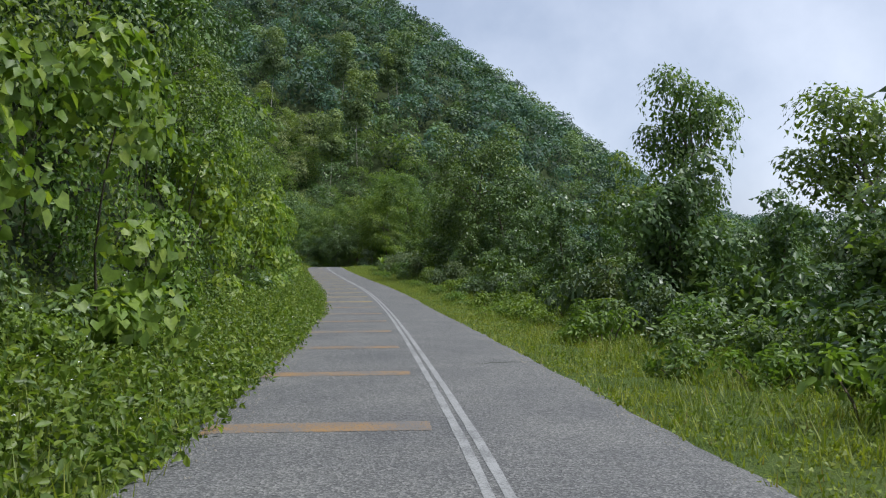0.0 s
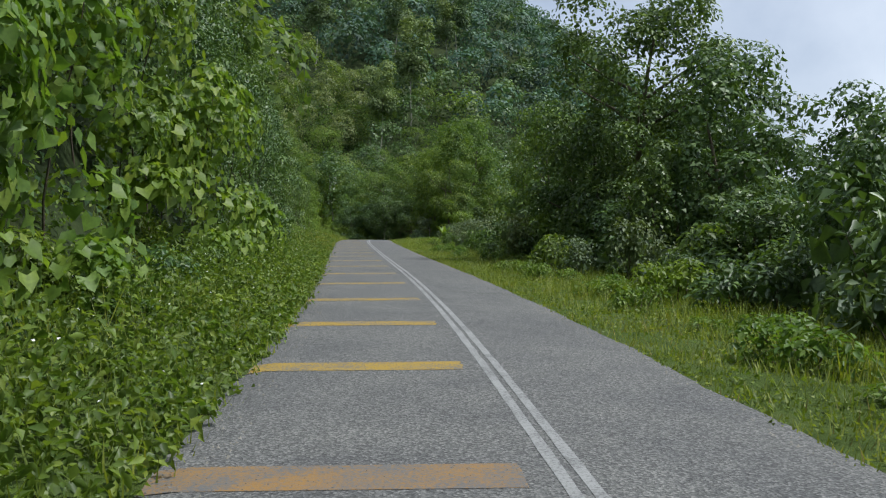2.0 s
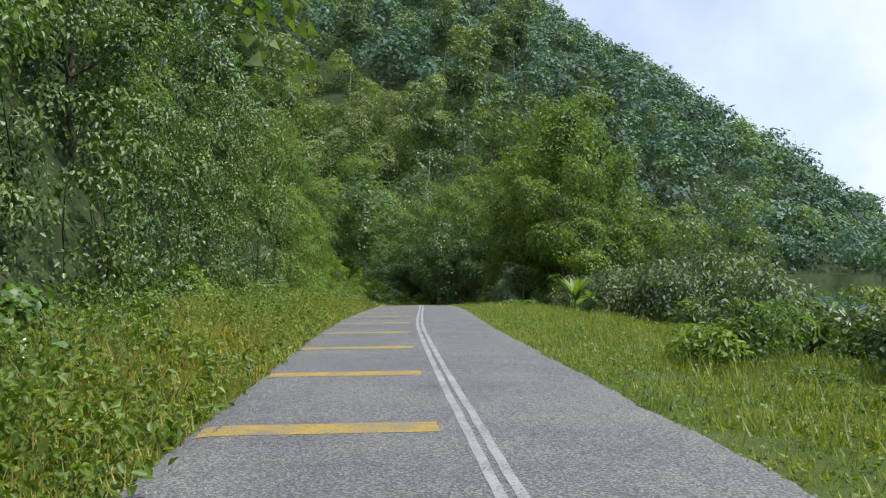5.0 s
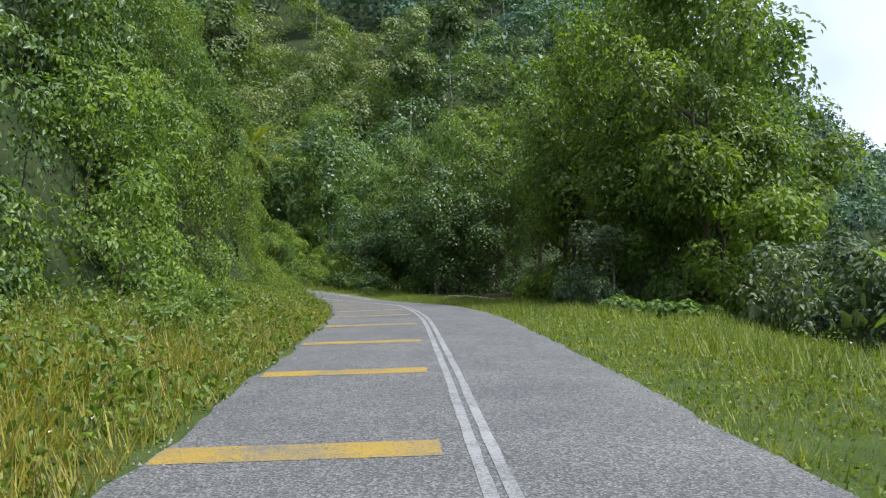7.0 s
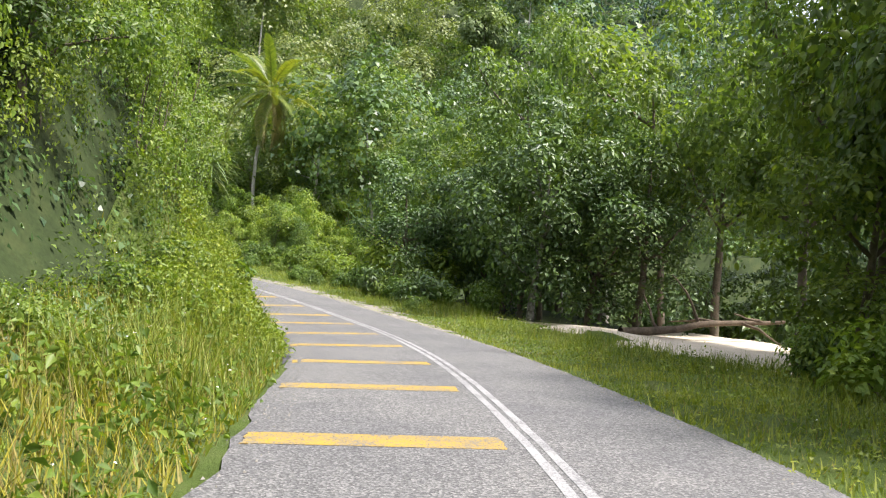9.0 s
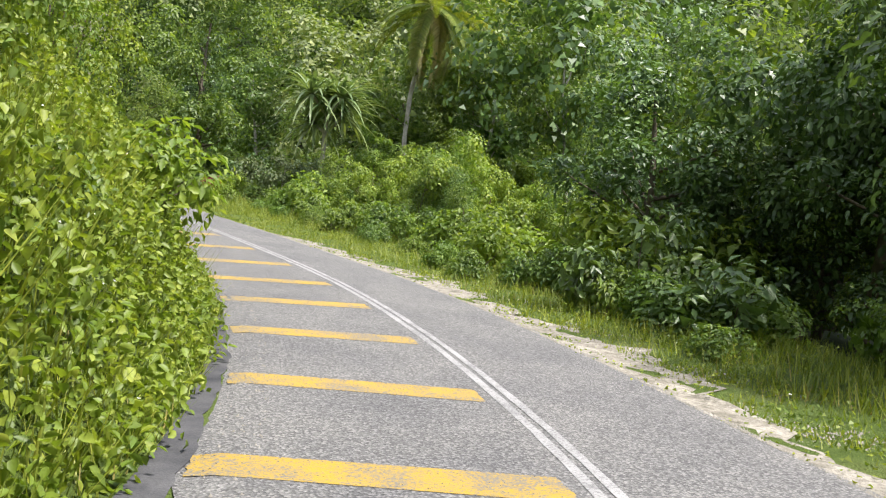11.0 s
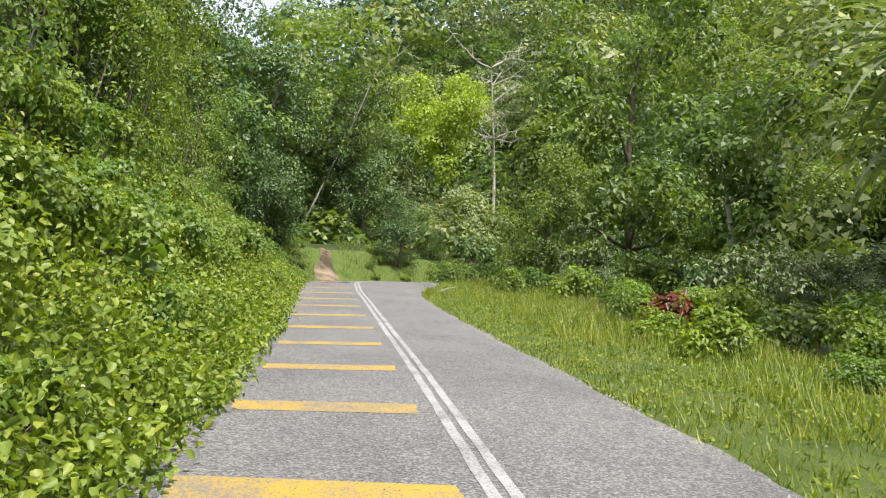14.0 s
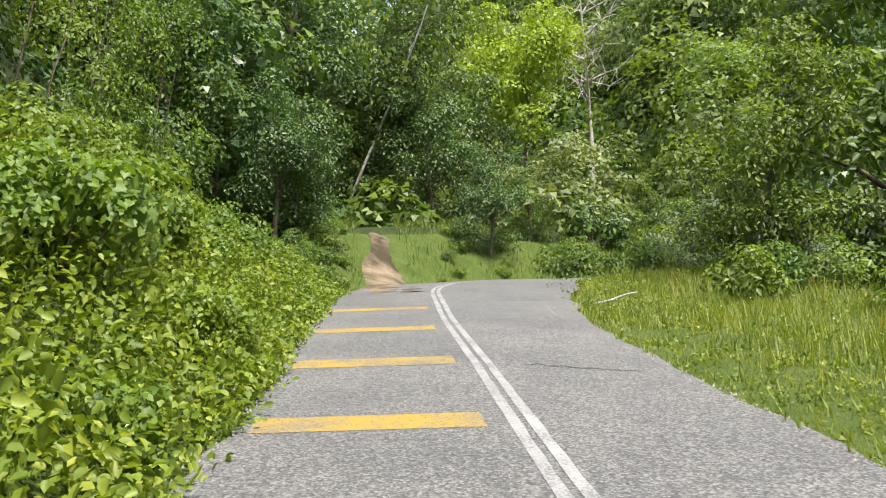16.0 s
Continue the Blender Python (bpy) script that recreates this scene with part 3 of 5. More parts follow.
def crumbs(name, label, rows, seed, mat):
    """Loose stones along the asphalt's edge: small uneven pyramids."""
    rng = np.random.RandomState(seed)
    pts = []
    for s0, s1, l0, l1, n in rows:
        s = rng.uniform(s0, s1, n)
        u = rng.uniform(0, 1, n) ** 1.8
        keep = waves(s, u * 3, 1.1, seed) + rng.uniform(-0.7, 0.7, n) > -0.15
        s, u = s[keep], u[keep]
        at = l0 + (l1 - l0) * u
        p = on_road(s, at)
        p[:, 2] += camber(s, at).clip(-0.1, 0) + np.where(u > 0.3, -0.01, 0.002)
        pts.append(p)
    p = np.concatenate(pts)
    n = len(p)
    r = rng.uniform(0.008, 0.026, n)
    a = rng.uniform(0, 6.28, n)
    corner = np.stack([a, a + 2.0 + rng.uniform(-0.3, 0.3, n), a + 4.1 + rng.uniform(-0.3, 0.3, n)], 1)
    base = p[:, None] + np.stack([np.cos(corner) * r[:, None], np.sin(corner) * r[:, None], -0.01 + 0 * corner], -1)
    top = p + np.stack([rng.normal(0, 0.2, n) * r, rng.normal(0, 0.2, n) * r, r * rng.uniform(0.5, 1.0, n)], -1)
    v = np.concatenate([base, top[:, None]], 1)
    f = np.array([[0, 1, 3], [1, 2, 3], [2, 0, 3]])
    me = mesh_of(name, v.reshape(-1, 3), (np.arange(n)[:, None, None] * 4 + f[None]).reshape(-1, 3), mat)
    return tagged(new(name, me), label, "gravel", kind="stuff")


PEBBLE = rough_material("pale_pebble", [(0.3, (0.13, 0.125, 0.105)), (0.7, (0.28, 0.265, 0.23))], 3.0, 40.0, 0.9, 0.3)
crumbs("loose_gravel", "pale limestone crumbs along the broken asphalt edges", [(-5, 250, -2.6, -3.7, 10000), (-5, 176, 2.1, 2.9, 6000), (176, 216, 2.4, 4.8, 26000), (216, 250, 2.2, 2.9, 1500)], 91, PEBBLE)


# ---- plants ----
def limb_path(rng, base, way, length, n=6, wander=0.12, lift=0.0):
    p, d, out = np.array(base, float), unit(np.array(way, float)), []
    for _ in range(n + 1):
        out.append(p.copy())
        d = unit(d + rng.normal(0, wander, 3) + np.array([0, 0, lift]))
        p = p + d * length / n
    return np.array(out)


def make_tree(seed, label, leaf, bark, height=10.0, crown_from=0.35, spread=3.0, lobes=24, per_lobe=92, leaf_len=0.4, lobe_r=1.25, trunk_r=0.17, lean=0.05, plain=False, category="tree"):
    """A broadleaf tree: bent trunk, limbs, and a crown of leafy lobes of uneven size round the limbs' ends."""
    rng = np.random.RandomState(seed)
    tree = empty("tree", label, category, "roadside trees")
    top = height * 0.8
    trunk = limb_path(rng, (0, 0, -0.4), (rng.normal(0, lean), rng.normal(0, lean), 1), top, 9, 0.05, 0.05)
    part("trunk", mesh_of("trunk", *tube(trunk, np.linspace(trunk_r, trunk_r * 0.3, 10), 8), bark, True), tree)
    ends = []
    for k in range(7):
        u = rng.uniform(crown_from * 0.9, 0.95)
        i = min(8, int(u * 9))
        a = k * 2.4 + rng.uniform(-0.4, 0.4)
        path = limb_path(rng, trunk[i], (math.cos(a), math.sin(a), rng.uniform(0.35, 0.9)), spread * rng.uniform(0.7, 1.15), 5, 0.14, 0.05)
        part("limb", mesh_of("limb", *tube(path, np.linspace(trunk_r * 0.45, 0.02, 6), 4), bark, True), tree)
        ends += [path[3], path[5]]
    ends.append(trunk[-1])
    pieces = []
    for k in range(lobes):
        if k < len(ends):
            c = ends[k]
        else:
            a, rr = rng.uniform(0, 6.28), spread * math.sqrt(rng.uniform(0.05, 1.0))
            zz = height * rng.uniform(crown_from, 1.0)
            rr *= math.sin(math.pi * min(0.95, max(0.12, (zz / height - crown_from) / (1.08 - crown_from)))) ** 0.6
            c = np.array([rr * math.cos(a), rr * math.sin(a), zz])
        r = lobe_r * rng.uniform(0.6, 1.35)
        n = int(per_lobe * (r / lobe_r) ** 1.6 / 8) + 3
        d = ball_points(rng, n, 0.55)
        at = c + d * rng.uniform(0.72, 1.08, (n, 1)) * np.array([r, r, r * 0.72])
        pieces.append(sprays(rng, at, d, r * 0.36, 8, leaf_len, 0.66 if plain else 0.56, 0.35, 0.55, plain=plain, oval=not plain))
        d = ball_points(rng, 30 if not plain else 18, 0.0)
        pieces.append(leaves(rng, c - [0, 0, 0.12 * r] + d * r * 0.4, d, r * 0.34 if plain else 1.15 * leaf_len, 0.75, 0.1, 0.6, plain=plain))
    v, f = joined(pieces)
    part("crown", mesh_of("crown", v, f, leaf), tree)
    return tree


def make_vines(seed, label, leaf, wide=4.6, tall=5.0, n=1500, leaf_len=0.2, broad=False):
    """Climbers hanging over a slope: a lumpy curtain of leaves with hanging runners and bare stems behind. It faces +x."""
    rng = np.random.RandomState(seed)
    thing = empty("vine_thicket", label, "vines", "vines on the slope")
    stems = []
    for _ in range(3):
        y = rng.uniform(-wide / 2, wide / 2)
        stems.append(tube(limb_path(rng, (-0.5, y, -0.3), (0.12, rng.normal(0, 0.15), 1), tall * rng.uniform(0.7, 1.0), 6, 0.12, 0.05), np.linspace(0.035, 0.012, 7), 3))
    part("stem", mesh_of("stem", *joined(stems), BARK, True), thing)
    pieces, count = [], 0
    while count < n:
        by, bz = rng.uniform(-wide / 2, wide / 2), rng.uniform(0.1, tall)
        ry, rz, rx = rng.uniform(0.45, 1.05), rng.uniform(0.4, 0.85), rng.uniform(0.5, 1.1)
        m = int(12 * ry * rz / (leaf_len / 0.2) ** 1.2) + 3
        d = unit(rng.normal(0, 1, (m, 3)) + [1.0, 0, 0.55])
        c = np.array([rng.uniform(-0.35, 0.45), by, bz])
        pieces.append(sprays(rng, c + d * [rx, ry, rz], d, 0.18 + leaf_len * 0.9, 8, leaf_len, 0.82 if broad else 0.58, 0.75, 0.35, broad=broad, oval=not broad))
        d = ball_points(rng, 6, 0.0)
        pieces.append(leaves(rng, c - [0.15, 0, 0.1] + d * 0.3 * [rx, ry, rz], d, min(0.45 * rz, 1.5 * leaf_len), 0.8, 0.3, 0.6))
        count += m * 8
        for _ in range(rng.randint(0, 4)):
            k = rng.randint(5, 15)
            t = np.arange(k)
            y0 = by + rng.uniform(-ry, ry)
            at = np.stack([c[0] + rx * 0.85 + 0.12 * np.sin(t * 0.4 + y0) + rng.normal(0, 0.04, k), y0 + 0.08 * np.sin(t * 0.5) + rng.normal(0, 0.04, k), bz - rz * 0.3 - t * 0.14], -1)
            pieces.append(leaves(rng, at, np.tile([1.0, 0, 0.4], (k, 1)), leaf_len * 0.85, 0.6, 1.3, 0.4, broad))
    part("foliage", mesh_of("foliage", *joined(pieces), leaf), thing)
    return thing


def make_shrub(seed, label, leaf, height=2.2, wide=1.3, n=900, leaf_len=0.2, broad=False, lobes=9, name="shrub", category="shrub", group="roadside shrubs"):
    """A bush of upright stems and leafy lobes."""
    rng = np.random.RandomState(seed)
    bush = empty(name, label, category, group)
    stems, pieces = [], []
    for k in range(lobes):
        a, rr = rng.uniform(0, 6.28), wide * math.sqrt(rng.uniform(0, 1))
        top = np.array([rr * math.cos(a), rr * math.sin(a), height * rng.uniform(0.35, 0.95) * (1 - 0.35 * rr / wide)])
        stems.append(tube(np.array([[0.2 * top[0], 0.2 * top[1], -0.25], top * [0.6, 0.6, 0.5], top]), [0.03, 0.022, 0.008], 3))
        r = 0.42 * height * rng.uniform(0.6, 1.1)
        m = n // lobes // 7 + 1
        d = ball_points(rng, m, 0.6)
        at = top + d * rng.uniform(0.6, 1.05, (m, 1)) * np.array([r, r, r * 0.85])
        at[:, 2] = np.abs(at[:, 2])
        pieces.append(sprays(rng, at, d, 0.12 + leaf_len * 0.85, 7, leaf_len, 0.82 if broad else 0.52, 0.45, 0.6, broad=broad, oval=not broad and height < 1.5))
        d = ball_points(rng, 10, 0.0)
        pieces.append(leaves(rng, top * [1, 1, 0.8] + d * r * 0.3, d, r * 0.42, 0.8, 0.1, 0.6, broad=broad))
    part("stem", mesh_of("stem", *joined(stems), BARK, True), bush)
    part("foliage", mesh_of("foliage", *joined(pieces), leaf), bush)
    return bush


def blade_fan(rng, base, ways, lengths, width, droop, segs=4):
    """Long strap leaves, arched, keeled; triangles."""
    vs, fs, at = [], [], 0
    for w, ln in zip(ways, lengths):
        w = unit(np.array(w, float))
        side = unit(np.cross(w, [0, 0, 1.0]) + 1e-6)
        p, d, rows = np.array(base, float), w.copy(), []
        for k in range(segs + 1):
            u = k / segs
            ww = width * (1 - u) ** 0.6 * (0.6 + 0.8 * min(1, u * 3 + 0.3)) * 0.5
            rows.append([p - side * ww, p - np.array([0, 0, ww * 0.5]), p + side * ww])
            d = unit(d + np.array([0, 0, -droop * (0.4 + u)]))
            p = p + d * ln / segs
        rows = np.array(rows).reshape(-1, 3)
        for k in range(segs):
            a = at + k * 3
            for q in (0, 1):
                fs += [[a + q, a + q + 1, a + q + 4], [a + q, a + q + 4, a + q + 3]]
        vs.append(rows)
        at += len(rows)
    return np.concatenate(vs), np.array(fs)


def make_pandanus():
    """Screw pine: forked grey stem on prop roots, big heads of drooping straps."""
    rng = np.random.RandomState(77)
    thing = empty("screw_pine", "tall screw pine with drooping strap leaves on a pale stem", "screw pine")
    trunk = limb_path(rng, (0, 0, -0.3), (0.04, 0.02, 1), 7.4, 7, 0.05, 0.05)
    part("trunk", mesh_of("trunk", *tube(trunk, np.linspace(0.17, 0.12, 8), 9), BARK_PALE, True), thing)
    for k in range(6):
        a = k * 1.05
        part("prop_root", mesh_of("prop_root", *tube(np.array([trunk[1] + [0, 0, rng.uniform(0, 0.5)], [0.35 * math.cos(a), 0.35 * math.sin(a), 0.4], [0.55 * math.cos(a), 0.55 * math.sin(a), -0.3]]), [0.04, 0.04, 0.03], 6), BARK_PALE, True), thing)
    heads = [trunk[-1]]
    for a in (0.4, 2.3, 3.9, 5.3):
        p = limb_path(rng, trunk[5 + int(a) % 2], (math.cos(a), math.sin(a), 0.7), rng.uniform(1.0, 2.2), 4, 0.1, 0.1)
        part("branch", mesh_of("branch", *tube(p, np.linspace(0.1, 0.08, 5), 7), BARK_PALE, True), thing)
        heads.append(p[-1])
    for h in heads:
        n = 44
        a = np.arange(n) * 2.4
        up = np.linspace(1.5, -0.55, n)
        v, f = blade_fan(rng, h, np.stack([np.cos(a), np.sin(a), up], -1), rng.uniform(2.5, 3.5, n), 0.19, 0.27, 6)
        part("leaf_head", mesh_of("leaf_head", v, f, LEAF_STRAP), thing)
    return thing


def frond_mesh(rng, length, leaf, arch=0.22, n=46):
    """One feather frond along +x, drooping leaflets on both sides of an arched rib."""
    t = np.linspace(0, 1, 12)
    rib = np.stack([length * t * (1 - 0.18 * t), 0 * t, length * (0.16 * t - (0.3 + arch) * t ** 2)], -1)
    pieces = []
    v, f = tube(rib, np.linspace(0.045, 0.008, 12), 5)
    tri = np.concatenate([f[:, [0, 1, 2]], f[:, [0, 2, 3]]])
    pieces.append((v, tri))
    for k in range(n):
        u = 0.12 + 0.86 * k / n
        p = np.array([np.interp(u, t, rib[:, i]) for i in range(3)])
        ln = 0.85 * math.sin(math.pi * min(0.97, u * 0.8 + 0.2)) ** 0.7 * rng.uniform(0.85, 1.15)
        for sg in (-1, 1):
            pieces.append(blade_fan(rng, p, [(0.75, sg * 0.9, 0.1)], [ln * 1.15], 0.075, 0.32, 3))
    return mesh_of("frond", *joined(pieces), leaf)


def make_coconut():
    """Coconut palm: ringed leaning trunk, green upper fronds and hanging straw-coloured old ones."""
    rng = np.random.RandomState(31)
    palm = empty("coconut_palm", "coconut palm with arching fronds and dry hanging leaves", "palm")
    trunk = np.array([[0, 0, -0.4], [-0.2, 0.1, 2], [-0.3, 0.1, 5], [-0.1, 0, 8], [0.5, -0.1, 11], [1.1, -0.1, 14.2]])
    u = np.linspace(0, 5, 34)
    tp = np.stack([np.interp(u, range(6), trunk[:, i]) for i in range(3)], -1)
    part("trunk", mesh_of("trunk", *tube(tp, 0.15 + 0.06 * np.exp(-u * 1.4) + 0.012 * (np.arange(34) % 2), 10), BARK_PALE, True), palm)
    green, old = frond_mesh(rng, 7.4, FROND, 0.16, 60), frond_mesh(rng, 5.6, FROND_OLD, 0.5, 50)
    for k in range(24):
        ob = part("frond", green, palm)
        ob.matrix_basis = pose(1.1, -0.1, 14.2, 0, 50 - 112 * k / 23, k * 137.5)
    for k in range(6):
        ob = part("dry_frond", old, palm, "dry straw-coloured hanging frond")
        ob.matrix_basis = pose(1.1, -0.1, 14.0, 0, 46 + 22 * math.sin(k * 3.1), k * 63 + 10)
    nut = bmesh.new()
    bmesh.ops.create_icosphere(nut, subdivisions=2, radius=0.13)
    bmesh.ops.scale(nut, vec=(1, 1, 1.25), verts=nut.verts)
    nm = bpy.data.meshes.new("coconut")
    nut.to_mesh(nm)
    nm.materials.append(FROND)
    for k in range(7):
        ob = part("coconut", nm, palm, "yellow-green coconut")
        ob.matrix_basis = pose(1.1 + 0.3 * math.cos(k * 0.9), -0.1 + 0.3 * math.sin(k * 0.9), 13.85 - 0.1 * (k % 3))
    return palm


def make_banana(seed, label):
    rng = np.random.RandomState(seed)
    thing = empty("banana_plant", label, "banana plant")
    part("trunk", mesh_of("trunk", *tube(limb_path(rng, (0, 0, -0.2), (0, 0, 1), 1.3, 4, 0.04), [0.11, 0.1, 0.09, 0.07, 0.05], 9), LEAF_YELLOW, True), thing)
    for k in range(7):
        a = k * 2.4
        part("leaf", mesh_of("leaf", *blade_fan(rng, (0, 0, 1.0), [(0.5 * math.cos(a), 0.5 * math.sin(a), 1.1)], [1.7], 0.42, 0.16, 8), LEAF_YELLOW), thing)
    return thing


def make_bare_tree(seed, label, height, bark, twigs=10, lean=(0, 0), name="bare_tree", levels=2, thick=0.013):
    """A leafless tree: trunk and forked limbs."""
    rng = np.random.RandomState(seed)
    thing = empty(name, label, "bare tree")
    trunk = limb_path(rng, (0, 0, -0.3), (lean[0], lean[1], 1), height, 9, 0.03, 0.0)
    part("trunk", mesh_of("trunk", *tube(trunk, np.linspace(height * thick, height * thick * 0.3, 10), 7), bark, True), thing)
    for k in range(twigs):
        i = rng.randint(4, 10)
        a = k * 2.4
        p = limb_path(rng, trunk[i], (math.cos(a), math.sin(a), rng.uniform(0.2, 0.7)), height * rng.uniform(0.18, 0.4), 6, 0.16, 0.04)
        limb = part("limb", mesh_of("limb", *tube(p, np.linspace(height * thick * 0.45, 0.015, 7), 5), bark, True), thing)
        for q in range(3 * levels):
            j = rng.randint(2, 6)
            part("twig", mesh_of("twig", *tube(limb_path(rng, p[j], rng.normal(0, 1, 3) + [0, 0, 0.4], height * 0.1, 4, 0.2), np.linspace(height * thick * 0.23, 0.01, 5), 4), bark, True), limb)
    return thing


def side_place(s, l, sink=0.05):
    x, y, _ = on_road(s, l)
    return float(x), float(y), ground_at(x, y) - sink


R = random.Random(11)
# broadleaf trees of the verge and woods
TREES = {
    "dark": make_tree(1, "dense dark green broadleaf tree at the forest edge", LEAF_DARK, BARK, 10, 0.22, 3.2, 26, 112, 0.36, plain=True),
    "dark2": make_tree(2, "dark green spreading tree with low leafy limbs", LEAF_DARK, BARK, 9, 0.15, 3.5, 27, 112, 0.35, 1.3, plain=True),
    "mid": make_tree(3, "mid-green broadleaf tree with an uneven crown", LEAF_MID, BARK, 10, 0.3, 3.0, 25, 112, 0.35, plain=True),
    "mid2": make_tree(4, "slender green tree with lumpy leafy crown", LEAF_MID, BARK_PALE, 12, 0.4, 2.6, 23, 112, 0.35, 1.2, plain=True),
    "yellow": make_tree(5, "bright yellow-green rounded leafy tree", LEAF_YELLOW, BARK, 9, 0.2, 3.0, 26, 112, 0.33, plain=True),
    "grey": make_tree(6, "small grey-green tree with thin pale stems", LEAF_GREY, BARK_PALE, 6.5, 0.3, 2.2, 17, 110, 0.26, 0.85, 0.09, plain=True),
    "near": make_tree(8, "green roadside tree with dense small leaves", LEAF_MID, BARK, 9, 0.12, 3.0, 27, 190, 0.19, 1.15),
    "near2": make_tree(9, "dark glossy-leaved tree leaning over the verge", LEAF_DARK, BARK, 9, 0.15, 3.2, 27, 190, 0.19, 1.15),
    "tall": make_tree(10, "tall full-crowned rainforest tree", LEAF_MID, BARK, 17, 0.24, 4.6, 44, 96, 0.4, 1.6, 0.26, plain=True),
    "tall_dark": make_tree(11, "tall dark full-crowned rainforest tree", LEAF_DARK, BARK, 17, 0.2, 4.8, 44, 96, 0.4, 1.6, 0.26, plain=True),
    "tall_slim": make_tree(12, "tall slender tree with pale trunk and lumpy crown", LEAF_MID, BARK_PALE, 17, 0.4, 3.4, 32, 112, 0.37, 1.4, 0.2, plain=True),
    "round": make_tree(14, "big round green tree at the bend", LEAF_BRIGHT, BARK, 17, 0.28, 5.2, 54, 210, 0.25, 1.6, 0.26),
    "broad_dark": make_tree(18, "broad dark tree with a dense drooping crown", LEAF_DARK, BARK, 17, 0.2, 5.4, 58, 210, 0.26, 1.6, 0.24),
    "golden": make_tree(16, "tall tree with a bright yellow-green flat crown", LEAF_GOLD, BARK, 18, 0.62, 4.8, 44, 190, 0.32, 1.5, 0.2, plain=True),
    "wood": make_tree(17, "leafy tree standing at the bend", LEAF_MID, BARK, 16, 0.22, 4.4, 42, 132, 0.3, 1.5, 0.24),
    "shade": make_tree(13, "shade tree with bare lower trunk over the sand", LEAF_MID, BARK, 10, 0.42, 3.2, 26, 165, 0.22, 1.15),
    "pale": make_tree(19, "leafy shade tree on a mottled grey leaning trunk", LEAF_DARK, BARK_GREY, 9, 0.2, 3.2, 30, 165, 0.22, 1.15, 0.18, 0.2),
    "open": make_tree(7, "tall open tree with thin scattered foliage", LEAF_MID, BARK, 14, 0.45, 3.2, 15, 380, 0.27, 1.45, 0.2, 0.05, plain=True),
}
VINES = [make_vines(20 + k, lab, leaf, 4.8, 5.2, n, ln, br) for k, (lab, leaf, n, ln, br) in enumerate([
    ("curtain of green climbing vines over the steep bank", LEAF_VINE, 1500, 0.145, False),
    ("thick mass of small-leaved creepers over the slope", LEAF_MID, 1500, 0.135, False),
    ("creepers over the slope, shade put into their dark green leaf colour", LEAF_DARK, 1500, 0.15, False),
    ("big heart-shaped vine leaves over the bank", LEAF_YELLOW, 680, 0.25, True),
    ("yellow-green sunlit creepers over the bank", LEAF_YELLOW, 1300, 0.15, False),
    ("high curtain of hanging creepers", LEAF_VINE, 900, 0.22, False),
    ("high curtain of creepers, shade put into their dark leaf colour", LEAF_DARK, 900, 0.22, False),
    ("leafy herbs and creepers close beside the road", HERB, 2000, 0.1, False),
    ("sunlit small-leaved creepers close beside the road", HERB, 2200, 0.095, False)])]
SHRUBS = {
    "green": make_shrub(40, "leafy green shrub beside the verge", LEAF_MID, 2.2, 1.3, 580, 0.24),
    "dark": make_shrub(41, "dark green shaded shrub at the wood's edge", LEAF_DARK, 2.4, 1.4, 500, 0.275),
    "broad": make_shrub(42, "shrub with big round bright green leaves", LEAF_VINE, 1.6, 1.1, 260, 0.36, True),
    "yellow": make_shrub(43, "yellow-green sunlit mound of leafy creepers", LEAF_YELLOW, 2.0, 1.6, 680, 0.22),
    "bank": make_shrub(45, "broad-leaved bright green bank shrub", HERB, 1.7, 1.1, 1000, 0.11, True, 12, "bank_shrub", "shrub", "leafy shrubs on the bank"),
    "bank2": make_shrub(48, "leafy bank shrub with drooping green leaves", LEAF_BRIGHT, 2.0, 1.2, 1200, 0.12, True, 13, "bank_shrub", "shrub", "leafy shrubs on the bank"),
    "grey": make_shrub(44, "grey-green shrub with broad pale leaves", LEAF_GREY, 2.6, 1.5, 540, 0.225),
}

BUSHES = {
    "low": make_shrub(46, "low leafy bush at the edge of the grass", LEAF_BRIGHT, 1.1, 0.9, 420, 0.15, False, 7, "bush", "bush", "low bushes on the verge"),
    "low_dark": make_shrub(47, "low dark green bush at the edge of the grass", LEAF_MID, 1.2, 0.9, 420, 0.16, False, 7, "bush", "bush", "low bushes on the verge"),
}


def vine_at(s, l, h, kind, size=1.0):
    x, y, _ = on_road(s, l)
    g = ground_at(x, y)
    put(VINES[kind], float(x), float(y), g + h, heading(s) + R.uniform(-28, 8), size * R.uniform(0.9, 1.15))


# left: the vine-hung slope
s = -8.0
